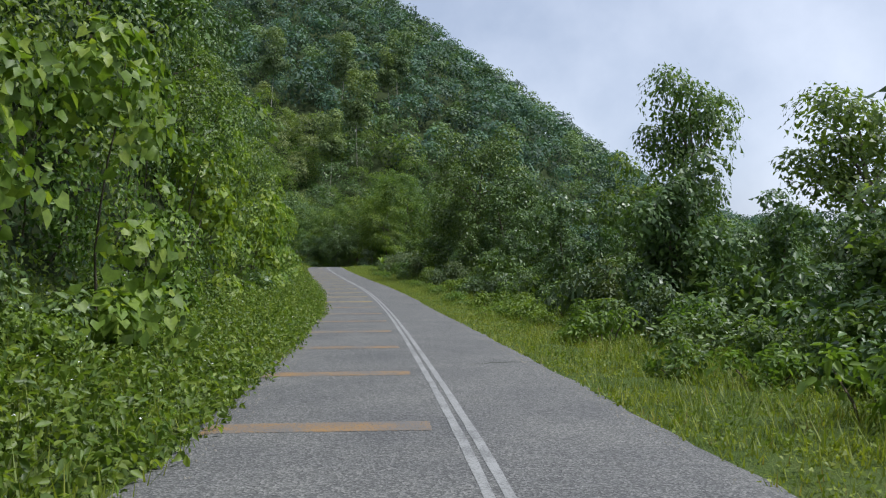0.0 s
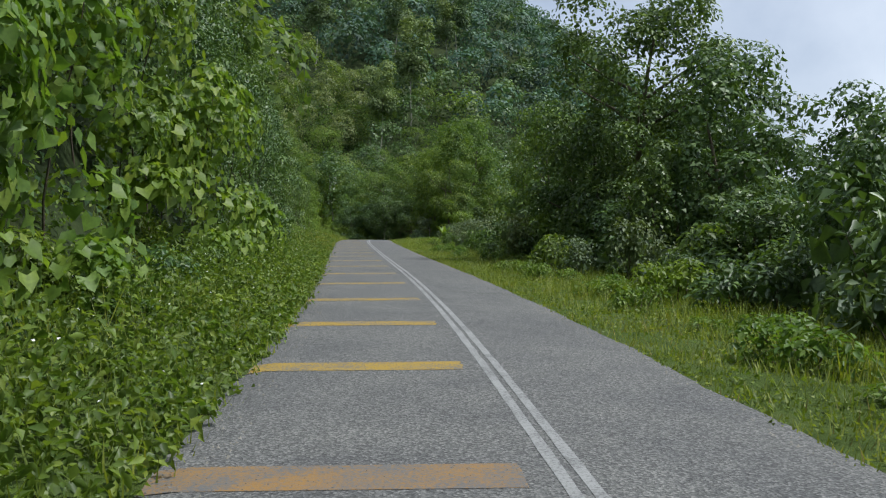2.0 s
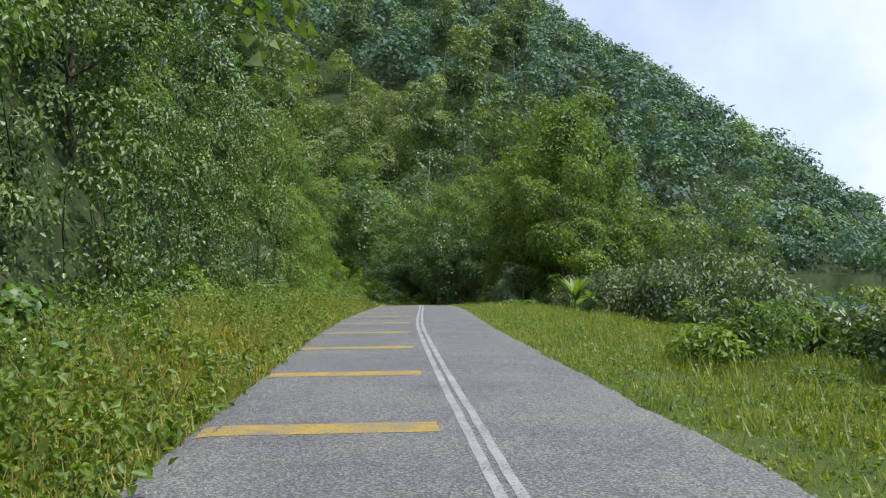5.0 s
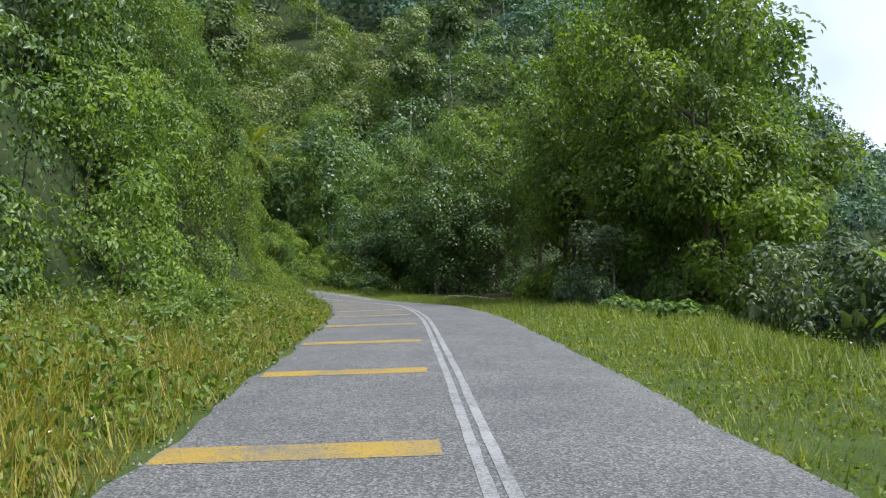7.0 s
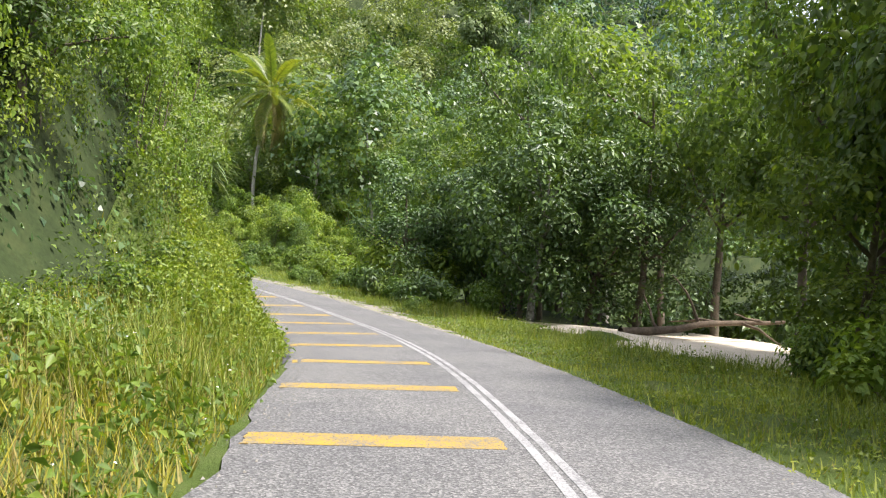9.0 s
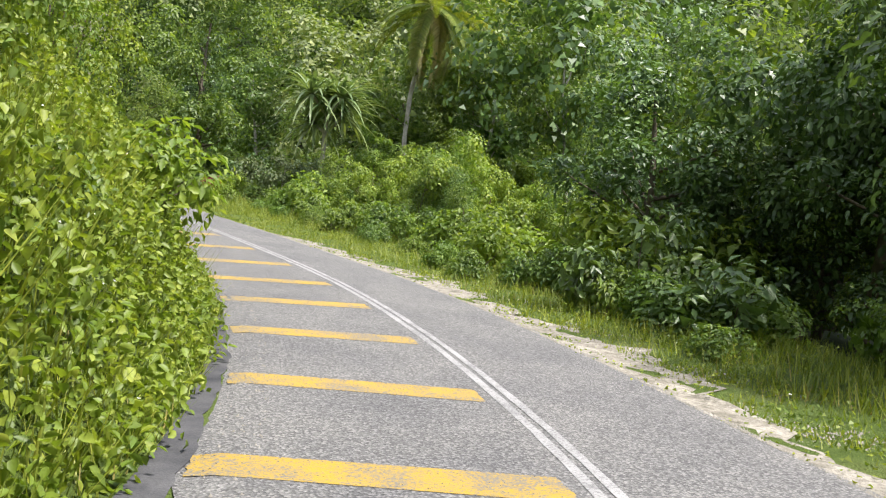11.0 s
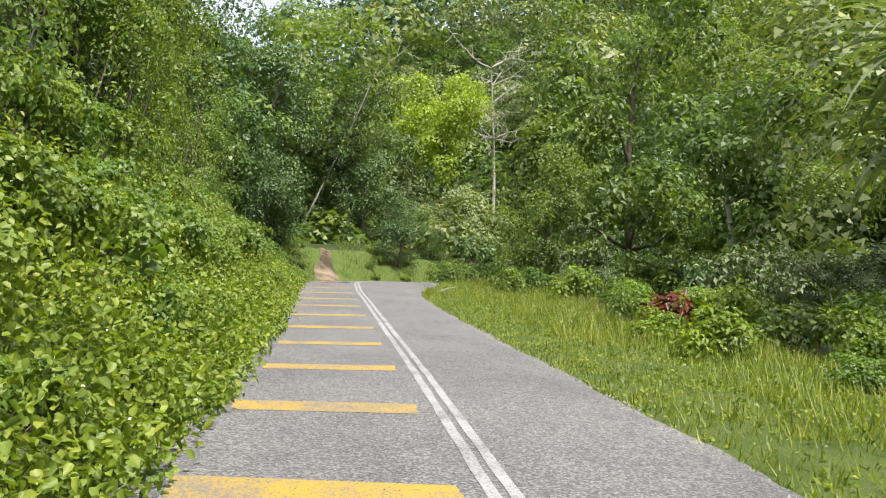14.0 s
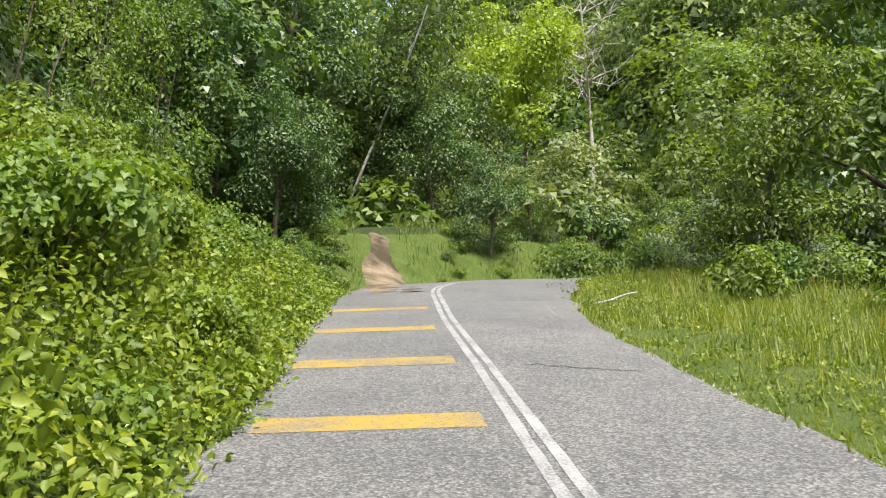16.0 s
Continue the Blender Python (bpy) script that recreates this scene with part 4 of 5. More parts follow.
while s < 251:
    w = float(LEFT_WALL(s)) + 0.7 * math.sin(s * 0.37) + 0.5 * math.sin(s * 0.83 + 1)
    near = s < 66
    # from 66 to 134 m mostly dark leaves, which hold the wall's shade in their colour
    kinds = [3, 0, 3, 1] if near else ([2, 2, 0, 2] if s < 134 else [0, 1, 2, 2] if s < 148 else ([0, 1, 4, 0] if s < 166 else [7, 8]))
    vine_at(s + R.uniform(-0.5, 0.5), -(w + R.uniform(-0.2, 0.5) + (1.0 if s > 166 else 0)), 0.2, R.choice(kinds))
    for row in range(1, 4 if s < 60 else 3):
        if s < 150 and R.random() < 0.42:
            continue
        # back rows before 150 m: dark leaf colour stands in for shade in the hollows
        if row < 2:
            kinds = [0, 2, 2, 2] if s < 150 else ([0, 1, 2, 4] if s < 166 else [1, 8, 7, 8])
        else:
            kinds = [5, 5, 6, 6 if s < 150 else 4] if s < 166 else [1, 8, 2, 8]
        vine_at(s + R.uniform(-1.2, 1.2), -(w + 1.2 + row * 1.75 + R.uniform(-1.0, 0.8)), 0.3, R.choice(kinds), 1.08)
    s += 3.4 if s < 190 else 3.0

def slope_creepers():
    """Low creepers that cover the soil of the slope between the thickets."""
    rng = np.random.RandomState(19)
    n = 15000
    s, l = rng.uniform(-8, 256, n), -rng.uniform(5.4, 13.5, n)
    p = on_road(s, l)
    p[:, 2] = land(p[:, 0], p[:, 1]) + rng.uniform(0.05, 0.45, n)
    side = on_road(s, l + 1.0) - on_road(s, l)
    v, f = sprays(rng, p, side + [0, 0, 0.5], 0.34, 6, 0.2, 0.7, 0.6, 0.3, plain=True)
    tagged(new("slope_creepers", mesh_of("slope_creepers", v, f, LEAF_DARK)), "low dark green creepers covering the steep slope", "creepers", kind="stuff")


slope_creepers()

gold_vine = make_vines(33, "big heart-shaped yellow-green vine leaves", LEAF_YELLOW, 1.5, 1.7, 260, 0.23, True)
put(gold_vine, -12.3, 67.9, -1.1, 0)

# trees leaning out of the slope
for s in np.arange(4, 250, 9.5):
    w = float(LEFT_WALL(s))
    x, y, z = side_place(s + R.uniform(-2, 2), -(w + R.uniform(1.6, 2.6)))
    put(TREES[R.choice(["near", "near2", "near"])], x, y, z, R.uniform(0, 360), R.uniform(0.75, 1.0))

# trees above the left slope and thickets at its foot
for s in np.arange(-6, 252, 7.0):
    w = float(LEFT_WALL(s))
    x, y, z = side_place(s + R.uniform(-1.5, 1.5), -(w + R.uniform(5.5, 8.0)))
    put(TREES[R.choice(["tall_dark", "tall", "dark2", "tall_slim"])], x, y, z, R.uniform(0, 360), R.uniform(0.6, 0.9))
for s in np.arange(-6, 252, 4.7):
    w = float(LEFT_WALL(s))
    x, y, z = side_place(s, -(w - R.uniform(0.3, 1.3)))
    put(SHRUBS[R.choice(["green", "broad" if s < 185 else "green", "green", "yellow" if s > 120 else "dark"] if s < 200 else ["bank", "bank2"])], x, y, z, R.uniform(0, 360), R.uniform(0.55, 0.95))
for s in np.arange(203, 256, 1.8):
    for out, kinds, sizes in ((1.0, ["bank", "bank", "bank2"], (0.55, 0.85)), (2.3, ["bank2", "bank"], (0.9, 1.25)), (4.0, ["bank2", "bank"], (0.95, 1.2))):
        x, y, z = side_place(s + R.uniform(-0.6, 0.6), float(LEFT_EDGE(s)) - out - R.uniform(0, 0.6))
        put(SHRUBS[R.choice(kinds)], x, y, z, R.uniform(0, 360), R.uniform(*sizes))


TRACK_START = on_road(257.0, -1.6)
TRACK_AIM = math.radians(heading(246) + 3)


def by_track(along, side):
    """A place beside the dirt track that goes straight on from the road's end."""
    return float(TRACK_START[0] - math.sin(TRACK_AIM) * along + math.cos(TRACK_AIM) * side), float(TRACK_START[1] + math.cos(TRACK_AIM) * along + math.sin(TRACK_AIM) * side)


def off_track(x, y, room):
    dx, dy = x - TRACK_START[0], y - TRACK_START[1]
    along, side = -math.sin(TRACK_AIM) * dx + math.cos(TRACK_AIM) * dy, math.cos(TRACK_AIM) * dx + math.sin(TRACK_AIM) * dy
    return along < -6 or along > 24 or abs(side) > room


def belt(s0, s1, step, l0, l1, kinds, sizes, store=TREES, tall=1.0, edge=False):
    for s in np.arange(s0, s1, step):
        s += R.uniform(-step / 2, step / 2)
        x, y, z = side_place(s, R.uniform(l0, l1) + (float(RIGHT_EDGE(s)) if edge else 0))
        put(store[R.choice(kinds)], x, y, z, R.uniform(0, 360), R.uniform(*sizes), R.uniform(-9, 9), tall * R.uniform(0.75, 1.3))


# right: wood between road and shore
belt(14, 96, 3.4, 9.4, 12.0, ["dark", "dark2", "dark"], (0.55, 0.82))
belt(10, 96, 4.0, 13, 18, ["dark", "dark2", "mid", "dark"], (0.75, 1.0))
belt(10, 112, 2.4, 6.4, 8.4, ["green", "dark", "green", "grey"], (0.7, 1.1), SHRUBS)
belt(12, 98, 2.6, 8.6, 11.5, ["dark", "dark", "green"], (1.2, 1.7), SHRUBS)
belt(99, 114, 4.0, 11.0, 16.0, ["dark", "grey", "green"], (1.1, 1.6), SHRUBS)
belt(112, 150, 3.0, 9.5, 12, ["grey", "green", "grey", "grey"], (1.0, 1.5), SHRUBS)
belt(112, 150, 2.8, 12, 17, ["grey", "green", "dark"], (1.4, 1.9), SHRUBS)
belt(88, 98, 5.0, 14, 18, ["tall_dark", "tall_dark", "tall"], (0.5, 0.65))
belt(90, 98, 4.0, 11.0, 13.5, ["near2", "near", "near2"], (0.8, 1.1))
for s_, l_, kind, size in ((64, 15.5, "tall_dark", 0.6), (70, 13.5, "tall_dark", 0.74), (73, 11.8, "near2", 0.9), (76, 15.5, "tall_dark", 0.84), (79.5, 12.2, "broad_dark", 0.96), (82.5, 11.6, "near2", 1.2), (85, 14.8, "tall_dark", 0.68), (88.5, 12.6, "near2", 1.25), (90, 15.0, "tall_dark", 0.7), (97, 14.5, "tall_dark", 0.57)):
    x, y, z = side_place(s_, l_)
    put(TREES[kind], x, y, z, R.uniform(0, 360), size)
x, y, z = side_place(103.0, 12.6)
put(TREES["open"], x, y, z, 40, 1.05)
put(TREES["open"], 13.9, 44.8, ground_at(13.9, 44.8) - 0.1, 110, 0.8, 0, 1.42)
belt(4, 112, 2.3, 4.4, 6.6, ["low", "low", "low_dark"], (0.45, 1.1), BUSHES)
belt(-4, 176, 2.4, -6.9, -4.6, ["low", "low", "low_dark"], (0.35, 0.75), BUSHES)
belt(-4, 168, 2.7, -6.9, -5.3, ["bank", "bank2"], (0.35, 0.7), SHRUBS)
# the wood round the outside of the bend
belt(151, 175, 2.2, 0.2, 1.6, ["green", "yellow", "grey", "green"], (0.6, 1.05), SHRUBS, edge=True)
belt(152, 175, 2.6, 2.0, 4.0, ["green", "yellow", "dark"], (1.0, 1.6), SHRUBS, edge=True)
belt(152, 168, 3.4, 2.6, 4.6, ["yellow", "grey", "mid"], (0.5, 0.75), edge=True)
belt(158, 170, 5.0, 3.2, 5.5, ["yellow", "shade", "shade"], (0.8, 1.0), edge=True)
belt(170, 178, 4.0, 3.8, 6.0, ["shade", "near2", "shade"], (0.95, 1.25), edge=True)
belt(164, 182, 6.0, 6.5, 10.0, ["wood", "shade"], (0.95, 1.15), edge=True)
belt(166, 178, 4.5, 9.0, 12.0, ["tall", "yellow", "tall"], (0.9, 1.1), edge=True)
belt(197, 208, 4.0, 15, 20, ["tall_slim", "tall", "tall"], (1.2, 1.4), edge=True)
belt(187, 193, 2.4, 7.0, 10.0, ["shade", "near2", "near2"], (0.95, 1.25), edge=True)
for s_, l_ in ((175.5, 13.0), (186, 17), (190, 18.5), (181, 15.5), (195, 17)):
    x, y, z = side_place(s_, l_)
    put(TREES["shade"], x, y, z, R.uniform(0, 360), R.uniform(1.15, 1.4))
# mostly dark-leaved kinds: the shade of the bend's recess is put into leaf colour
belt(192.5, 200, 1.3, 0.9, 4.5, ["dark", "dark", "green"], (0.8, 1.3), SHRUBS, edge=True)
belt(192.5, 200, 1.8, 4.5, 9.0, ["near2", "near2", "dark2"], (0.8, 1.1), edge=True)
belt(176, 206, 3.2, 15, 20, ["dark", "green"], (1.3, 2.0), SHRUBS, edge=True)
belt(174, 208, 3.4, 20, 25, ["near2", "dark2", "dark"], (0.8, 1.15), edge=True)
belt(191, 236, 2.0, 0.2, 1.4, ["green", "yellow", "green", "bank2"], (0.4, 0.75), SHRUBS, edge=True)
belt(191, 236, 2.4, 1.8, 3.6, ["green", "green", "yellow", "bank2"], (0.8, 1.25), SHRUBS, edge=True)
belt(196, 210, 2.0, 3.6, 5.6, ["yellow", "green", "yellow"], (1.2, 1.7), SHRUBS, edge=True)
belt(196, 210, 2.6, 6.5, 9.0, ["yellow", "near", "yellow"], (0.5, 0.7), edge=True)
belt(194, 208, 3.4, 12.0, 16.0, ["tall", "tall_slim", "tall"], (0.9, 1.15), edge=True)
belt(207, 226, 2.2, 3.6, 5.5, ["yellow", "near", "yellow"], (0.38, 0.55), edge=True)
belt(207, 222, 2.2, 6.5, 10.0, ["yellow", "near", "mid", "yellow"], (0.65, 0.9), edge=True)
belt(226, 238, 3.0, 5.0, 9.0, ["green", "yellow", "dark"], (1.0, 1.5), SHRUBS, edge=True)
belt(204, 246, 3.0, 24, 31, ["tall", "tall_slim", "tall", "yellow"], (0.8, 1.1))
belt(236, 262, 2.4, 0.4, 3.0, ["green", "yellow", "grey", "yellow"], (0.6, 1.0), SHRUBS, edge=True)
belt(236, 262, 2.6, 3.5, 7.0, ["green", "dark", "yellow", "grey"], (1.0, 1.5), SHRUBS, edge=True)
belt(240, 262, 2.8, 8.5, 13.5, ["near", "grey", "yellow"], (0.6, 0.85), edge=True)
belt(214, 262, 4.4, -17, -10, ["tall", "tall_dark", "tall_slim"], (0.8, 1.15))
for x, y, kind, size in [(*on_road(188.5, 9.3)[:2], "pale", 1.1), (25.0, 47.0, "open", 1.3), (12.0, 37.0, "dark", 0.85), (16.5, 42.0, "dark2", 0.95), (15.0, 52.0, "dark", 1.0), (19.0, 48.0, "dark2", 1.05), (-13.0, 161.8, "grey", 1.1), (-10.1, 165.3, "round", 1.0), (-9.0, 158.5, "shade", 1.0), (-6.0, 170.5, "tall", 1.0), (-14.5, 176, "near", 1.2), (-7.6, 201.6, "tall_dark", 1.6), (-48.5, 223.0, "yellow", 0.8), (-45.2, 220.5, "near", 0.8), (-42.0, 218.0, "yellow", 0.75), (-46.5, 226.5, "yellow", 0.95), (-52.5, 226.5, "yellow", 0.85)]:
    put(TREES[kind], x, y, ground_at(x, y) - 0.1, R.uniform(0, 360), size)

belt(134, 156, 2.4, 13, 19, ["yellow", "grey", "green"], (1.3, 1.9), SHRUBS)

belt(151, 162, 1.8, 6.6, 7.8, ["grey", "broad", "grey"], (0.5, 0.75), SHRUBS)

# ahead, past the end of the straight
for k in range(36):
    x, y = R.uniform(-136, -72), R.uniform(229, 282)
    s_, l_, _z = near_road(x, y)
    if abs(l_[0]) > 6.5 and off_track(x, y, 4.5) and math.hypot(x + 112, y - 252) > 8 and math.hypot(x + 116, y - 267) > 8:
        low = 40 < math.degrees(math.atan2(-(x + 58), y - 207)) < 54 and y < 264
        put(TREES[R.choice(["grey", "near"] if low else ["near", "near2", "near", "wood", "tall_dark"])], x, y, ground_at(x, y) - 0.1, R.uniform(0, 360), R.uniform(0.45, 0.75) if low else R.uniform(0.8, 1.15))
for x, y, kind, size in [(-78.0, 210.0, "tall_dark", 0.95), (-95.0, 222.0, "tall_dark", 0.95), (-103.5, 229.0, "broad_dark", 1.1), (-110.0, 243.5, "broad_dark", 1.05), (-106, 229.7, "tall_dark", 1.1), (-101.5, 222.5, "tall", 0.95), (-112, 238, "tall_dark", 1.1), (-94.6, 236.8, "near2", 0.6), (-103.5, 240.2, "near2", 1.0), (-118.5, 259.7, "golden", 1.15), (-87.9, 246.2, "grey", 1.15), (-93.6, 255.1, "grey", 1.0), (-67.9, 236.0, "mid2", 1.0)]:
    put(TREES[kind], x, y, ground_at(x, y) - 0.1, R.uniform(0, 360), size)
for k in range(44):
    x, y = R.uniform(-111, -75), R.uniform(219, 265)
    s_, l_, _z = near_road(x, y)
    if abs(l_[0]) > 5.5 and off_track(x, y, 4.5):
        put(SHRUBS[R.choice(["green", "green", "yellow", "grey"])], x, y, ground_at(x, y) - 0.05, R.uniform(0, 360), R.uniform(0.8, 1.4))
for along in np.arange(5, 26, 1.7):
    for side in (5.5 + 0.35 * along, 8.0 + 0.5 * along):
        x, y = by_track(along, side + R.uniform(-0.8, 0.8))
        put(SHRUBS[R.choice(["green", "grey", "green", "dark"])], x, y, ground_at(x, y) - 0.05, R.uniform(0, 360), R.uniform(0.8, 1.5))
for along in np.arange(-4, 24, 2.0):
    for side in (-2.5, -3.6):
        x, y = by_track(along, side + R.uniform(-0.5, 0.5))
        put(SHRUBS[R.choice(["green", "bank2", "green", "dark"])], x, y, ground_at(x, y) - 0.05, R.uniform(0, 360), R.uniform(0.5, 0.9) * (1.0 if side < -3 else 0.7))
for along in np.arange(1.0, 16, 1.3):
    for side in (-2.0 - 0.02 * along, 2.1 + 0.1 * along, 3.6 + 0.2 * along):
        x, y = by_track(along, side + R.uniform(-0.3, 0.5))
        if abs(near_road(x, y)[1][0]) > 3.6:
            put(SHRUBS[R.choice(["bank", "bank2", "green"])], x, y, ground_at(x, y) - 0.05, R.uniform(0, 360), R.uniform(0.3, 0.6))
for along, side, kind, size in [(2, -7.5, "near", 1.0), (0, -13, "tall_dark", 1.0), (9, -13, "tall", 1.05), (5.0, -4.2, "near2", 0.75), (6.0, -3.3, "near2", 0.6), (13, -4.5, "near2", 1.1), (8, -7, "near2", 1.1), (14, -7, "tall_dark", 0.8), (20, -6, "near2", 1.1), (27, -3, "tall_dark", 0.9), (27, 2.5, "tall_dark", 0.85), (22, 6.5, "near2", 0.65), (15, 8, "near", 0.5), (30, 0, "dark2", 1.1)]:
    x, y = by_track(along, side)
    put(TREES[kind], x, y, ground_at(x, y) - 0.1, R.uniform(0, 360), size)

# single plants
def make_big_leaf():
    """Giant taro: a few arrow-shaped blades on bent stalks."""
    rng = np.random.RandomState(52)
    thing = empty("taro_plant", "giant taro with huge bright green leaves", "taro plant")
    for k in range(7):
        a = k * 2.4 + 0.5
        d = np.array([math.cos(a), math.sin(a), 0])
        top = d * rng.uniform(0.3, 0.6) + [0, 0, rng.uniform(0.8, 1.5)]
        stalk = part("stalk", mesh_of("stalk", *tube(np.array([[0, 0, -0.1], d * 0.15 + [0, 0, 0.5], top]), [0.035, 0.028, 0.02], 6), LEAF_BRIGHT, True), thing)
        u, w = np.meshgrid(np.linspace(0, 1, 7), np.linspace(-1, 1, 7), indexing="ij")
        half = 0.42 * np.sin(np.pi * np.minimum(1, 0.18 + 0.82 * u)) ** 0.7 + 0.01
        side = np.array([-d[1], d[0], 0])
        P = top + (u * 1.0 - 0.25)[..., None] * d + (w * half)[..., None] * side
        P[..., 2] += 0.05 - 0.45 * u ** 2 + 0.1 * np.abs(w) * (1 - u) + 0.015 * np.sin(9 * w)
        i, j = np.meshgrid(np.arange(6), np.arange(6), indexing="ij")
        part("leaf", mesh_of("leaf", P, np.stack([i * 7 + j, i * 7 + j + 1, (i + 1) * 7 + j + 1, (i + 1) * 7 + j], -1).reshape(-1, 4), LEAF_BRIGHT, True), stalk)
    return thing


put(make_big_leaf(), -8.6, 142.6, ground_at(-8.6, 142.6), 0, 1.1)
put(make_pandanus(), -54.0, 221.3, ground_at(-54.0, 221.3), 30)
put(make_coconut(), -51.6, 229.2, ground_at(-51.6, 229.2) + 0.3, 0)
put(make_banana(51, "young banana plant with upright pale leaves"), -9.6, 141.1, ground_at(-9.6, 141.1))
put(make_bare_tree(61, "leafless pale tree with forked white limbs", 18.5, BARK_PALE, 22, thick=0.0115), -116.6, 267.3, ground_at(-116.6, 267.3))
put(make_bare_tree(62, "thin leaning bare trunk among the trees", 18.0, BARK_PALE, 2, (0.34, 0.37), "leaning_trunk", 1, 0.0062), -109.1, 236.4, ground_at(-109.1, 236.4), 0)
red = make_shrub(63, "red-leaved shrub at the grass edge", LEAF_RED, 1.4, 0.6, 260, 0.3)
put(red, -61.0, 220.2, ground_at(-61.0, 220.2), 0, 0.85)


def hill_woods():
    """The wooded hill and the flat wood at its foot: crowns too many to count, as clumps of leaf sprays, in three
    tones. The far tones have haze mixed into their colour.
    """
    rng = np.random.RandomState(8)
    step = 9.6
    gx_, gy_ = np.meshgrid(np.arange(-300, 190, step), np.arange(-40, 640, step), indexing="ij")
    x, y = (gx_ + rng.uniform(-3.4, 3.4, gx_.shape)).ravel(), (gy_ + rng.uniform(-3.4, 3.4, gy_.shape)).ravel()
    n = len(x)
    s_, l_, _ = near_road(x, y)
    z = land(x, y)
    r = np.hypot((x + 120) * 1.2, y - 600)
    rise = np.hypot(x + 235, y - 300) < 122
    beyond = ((l_ > 21) & (y > 168)) | ((l_ < -15) & (l_ > -60) & (s_ < 262)) | ((s_ > 262) & (np.abs(l_) > 12))
    clear = np.minimum(np.hypot(x + 117, y - 267), np.hypot(x + 114.7, y - 254.9)) > 10
    view = np.degrees(np.arctan2(-(x + 58), y - 207))
    low = ~clear | ((view > 40) & (view < 53) & (y < 290))
    ok = beyond & ((r < 440) | rise | (l_ < 0)) & (y < 650 - 0.1 * np.abs(x)) & (z > SEA_LEVEL + 2)
    far = np.hypot(x + 40, y - 130)
    close = np.minimum(np.hypot(x + 66, y - 214), np.minimum(np.hypot(x + 26, y - 170), np.hypot(x + 43, y - 197)))
    tone = rng.choice(3, n, p=[0.42, 0.38, 0.2])
    slope = close < 130
    side_ = (l_ < 0) & (s_ < 240)
    # Crowns at the bend take darker leaves for its shade; those beyond take brighter ones.
    bend = slope & (x > -47)
    inner = slope & (x <= -47)
    for k_, part_, mat, lab in ((0, ~slope, LEAF_HAZED, "dense rainforest canopy covering the hill, haze blue in its leaf colour"), (1, ~slope, LEAF_HAZED_DARK, "dark crowns of the hillside rainforest"), (2, ~slope, LEAF_HAZED_LIGHT, "paler yellow-green crowns of the hillside rainforest"),
                                (0, bend, LEAF_MID, "leafy forest crowns round the outside of the bend"), (1, bend, LEAF_DARK, "forest crowns round the outside of the bend, shade put into their dark leaf colour"), (2, bend, LEAF_MID, "green forest crowns round the outside of the bend"),
                                (0, inner, LEAF_OLIVE, "pale olive forest crowns on the slope beyond the road"), (1, inner, LEAF_MID, "green forest crowns on the slope beyond the road"), (2, inner, LEAF_BRIGHT, "bright green forest crowns on the slope beyond the road")):
        at, out, size, under = [], [], [], []
        for cx, cy, cz, cf, cn, lo, lf in zip(*(a[ok & part_ & (tone == k_)] for a in (x, y, z, far, close, low, side_))):
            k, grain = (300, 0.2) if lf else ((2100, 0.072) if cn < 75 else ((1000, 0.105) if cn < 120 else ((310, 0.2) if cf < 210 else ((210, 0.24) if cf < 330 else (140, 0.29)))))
            rad = rng.uniform(3.0, 4.5) if lo else rng.uniform(3.6, 7.6)
            top = np.array([cx, cy, cz + (rng.uniform(0.5, 2.5) if lo else rng.uniform(3.0, 14.5))])
            k = k // 6
            d = ball_points(rng, k, 0.8)
            lump = 1 + 0.22 * np.sin(5 * d[:, :1] + cx) * np.sin(5 * d[:, 1:2] + cy) + 0.15 * np.sin(9 * d[:, 2:] + cx)
            at.append(top + d * np.array([rad, rad, rad * 0.95]) * lump * rng.uniform(0.8, 1.06, (k, 1)))
            out.append(d)
            size.append(np.full(k, rad * grain))
            if cn < 130 and not lf:
                under += [(cx + rng.uniform(-4.8, 4.8), cy + rng.uniform(-4.8, 4.8)) for _ in range(5 if lo else 1)]
        if under:
            for (ux, uy), uz in zip(under, land(*np.array(under).T)):
                d = ball_points(rng, 40, 0.7)
                at.append(np.array([ux, uy, uz + 0.6]) + d * [3.4, 3.4, 2.4] * rng.uniform(0.7, 1.05, (40, 1)))
                out.append(d)
                size.append(np.full(40, 0.55))
        size = np.concatenate(size)
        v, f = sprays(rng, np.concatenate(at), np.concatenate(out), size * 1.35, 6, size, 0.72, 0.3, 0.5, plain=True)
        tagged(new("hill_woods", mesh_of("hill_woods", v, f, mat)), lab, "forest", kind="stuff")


hill_woods()


def slope_scrub():
    """Knee-high to man-high growth between the crowns of the slope."""
    rng = np.random.RandomState(18)
    x, y = rng.uniform(-190, -45, 120000), rng.uniform(214, 335, 120000)
    s_, l_, _ = near_road(x, y)
    ok = ((l_ > 20) & (s_ < 262)) | ((s_ >= 262) & (np.abs(l_) > 13))
    x, y = x[ok], y[ok]
    p = np.stack([x, y, land(x, y) + rng.uniform(0.1, 1.5, len(x))], -1)
    out = np.concatenate([rng.normal(0, 0.5, (len(x), 2)), np.ones((len(x), 1))], 1)
    v, f = leaves(rng, p, out, 0.75, 0.8, 0.3, 0.4, plain=True)
    tagged(new("slope_scrub", mesh_of("slope_scrub", v, f, LEAF_MID)), "green scrub covering the slope between the trees", "scrub", kind="stuff")


slope_scrub()

emergent = make_tree(15, "tall pale-trunked tree rising from the hillside forest", LEAF_HAZED_LIGHT, BARK_PALE, 19, 0.62, 2.8, 22, 130, 0.5, 1.5, 0.12, plain=True)
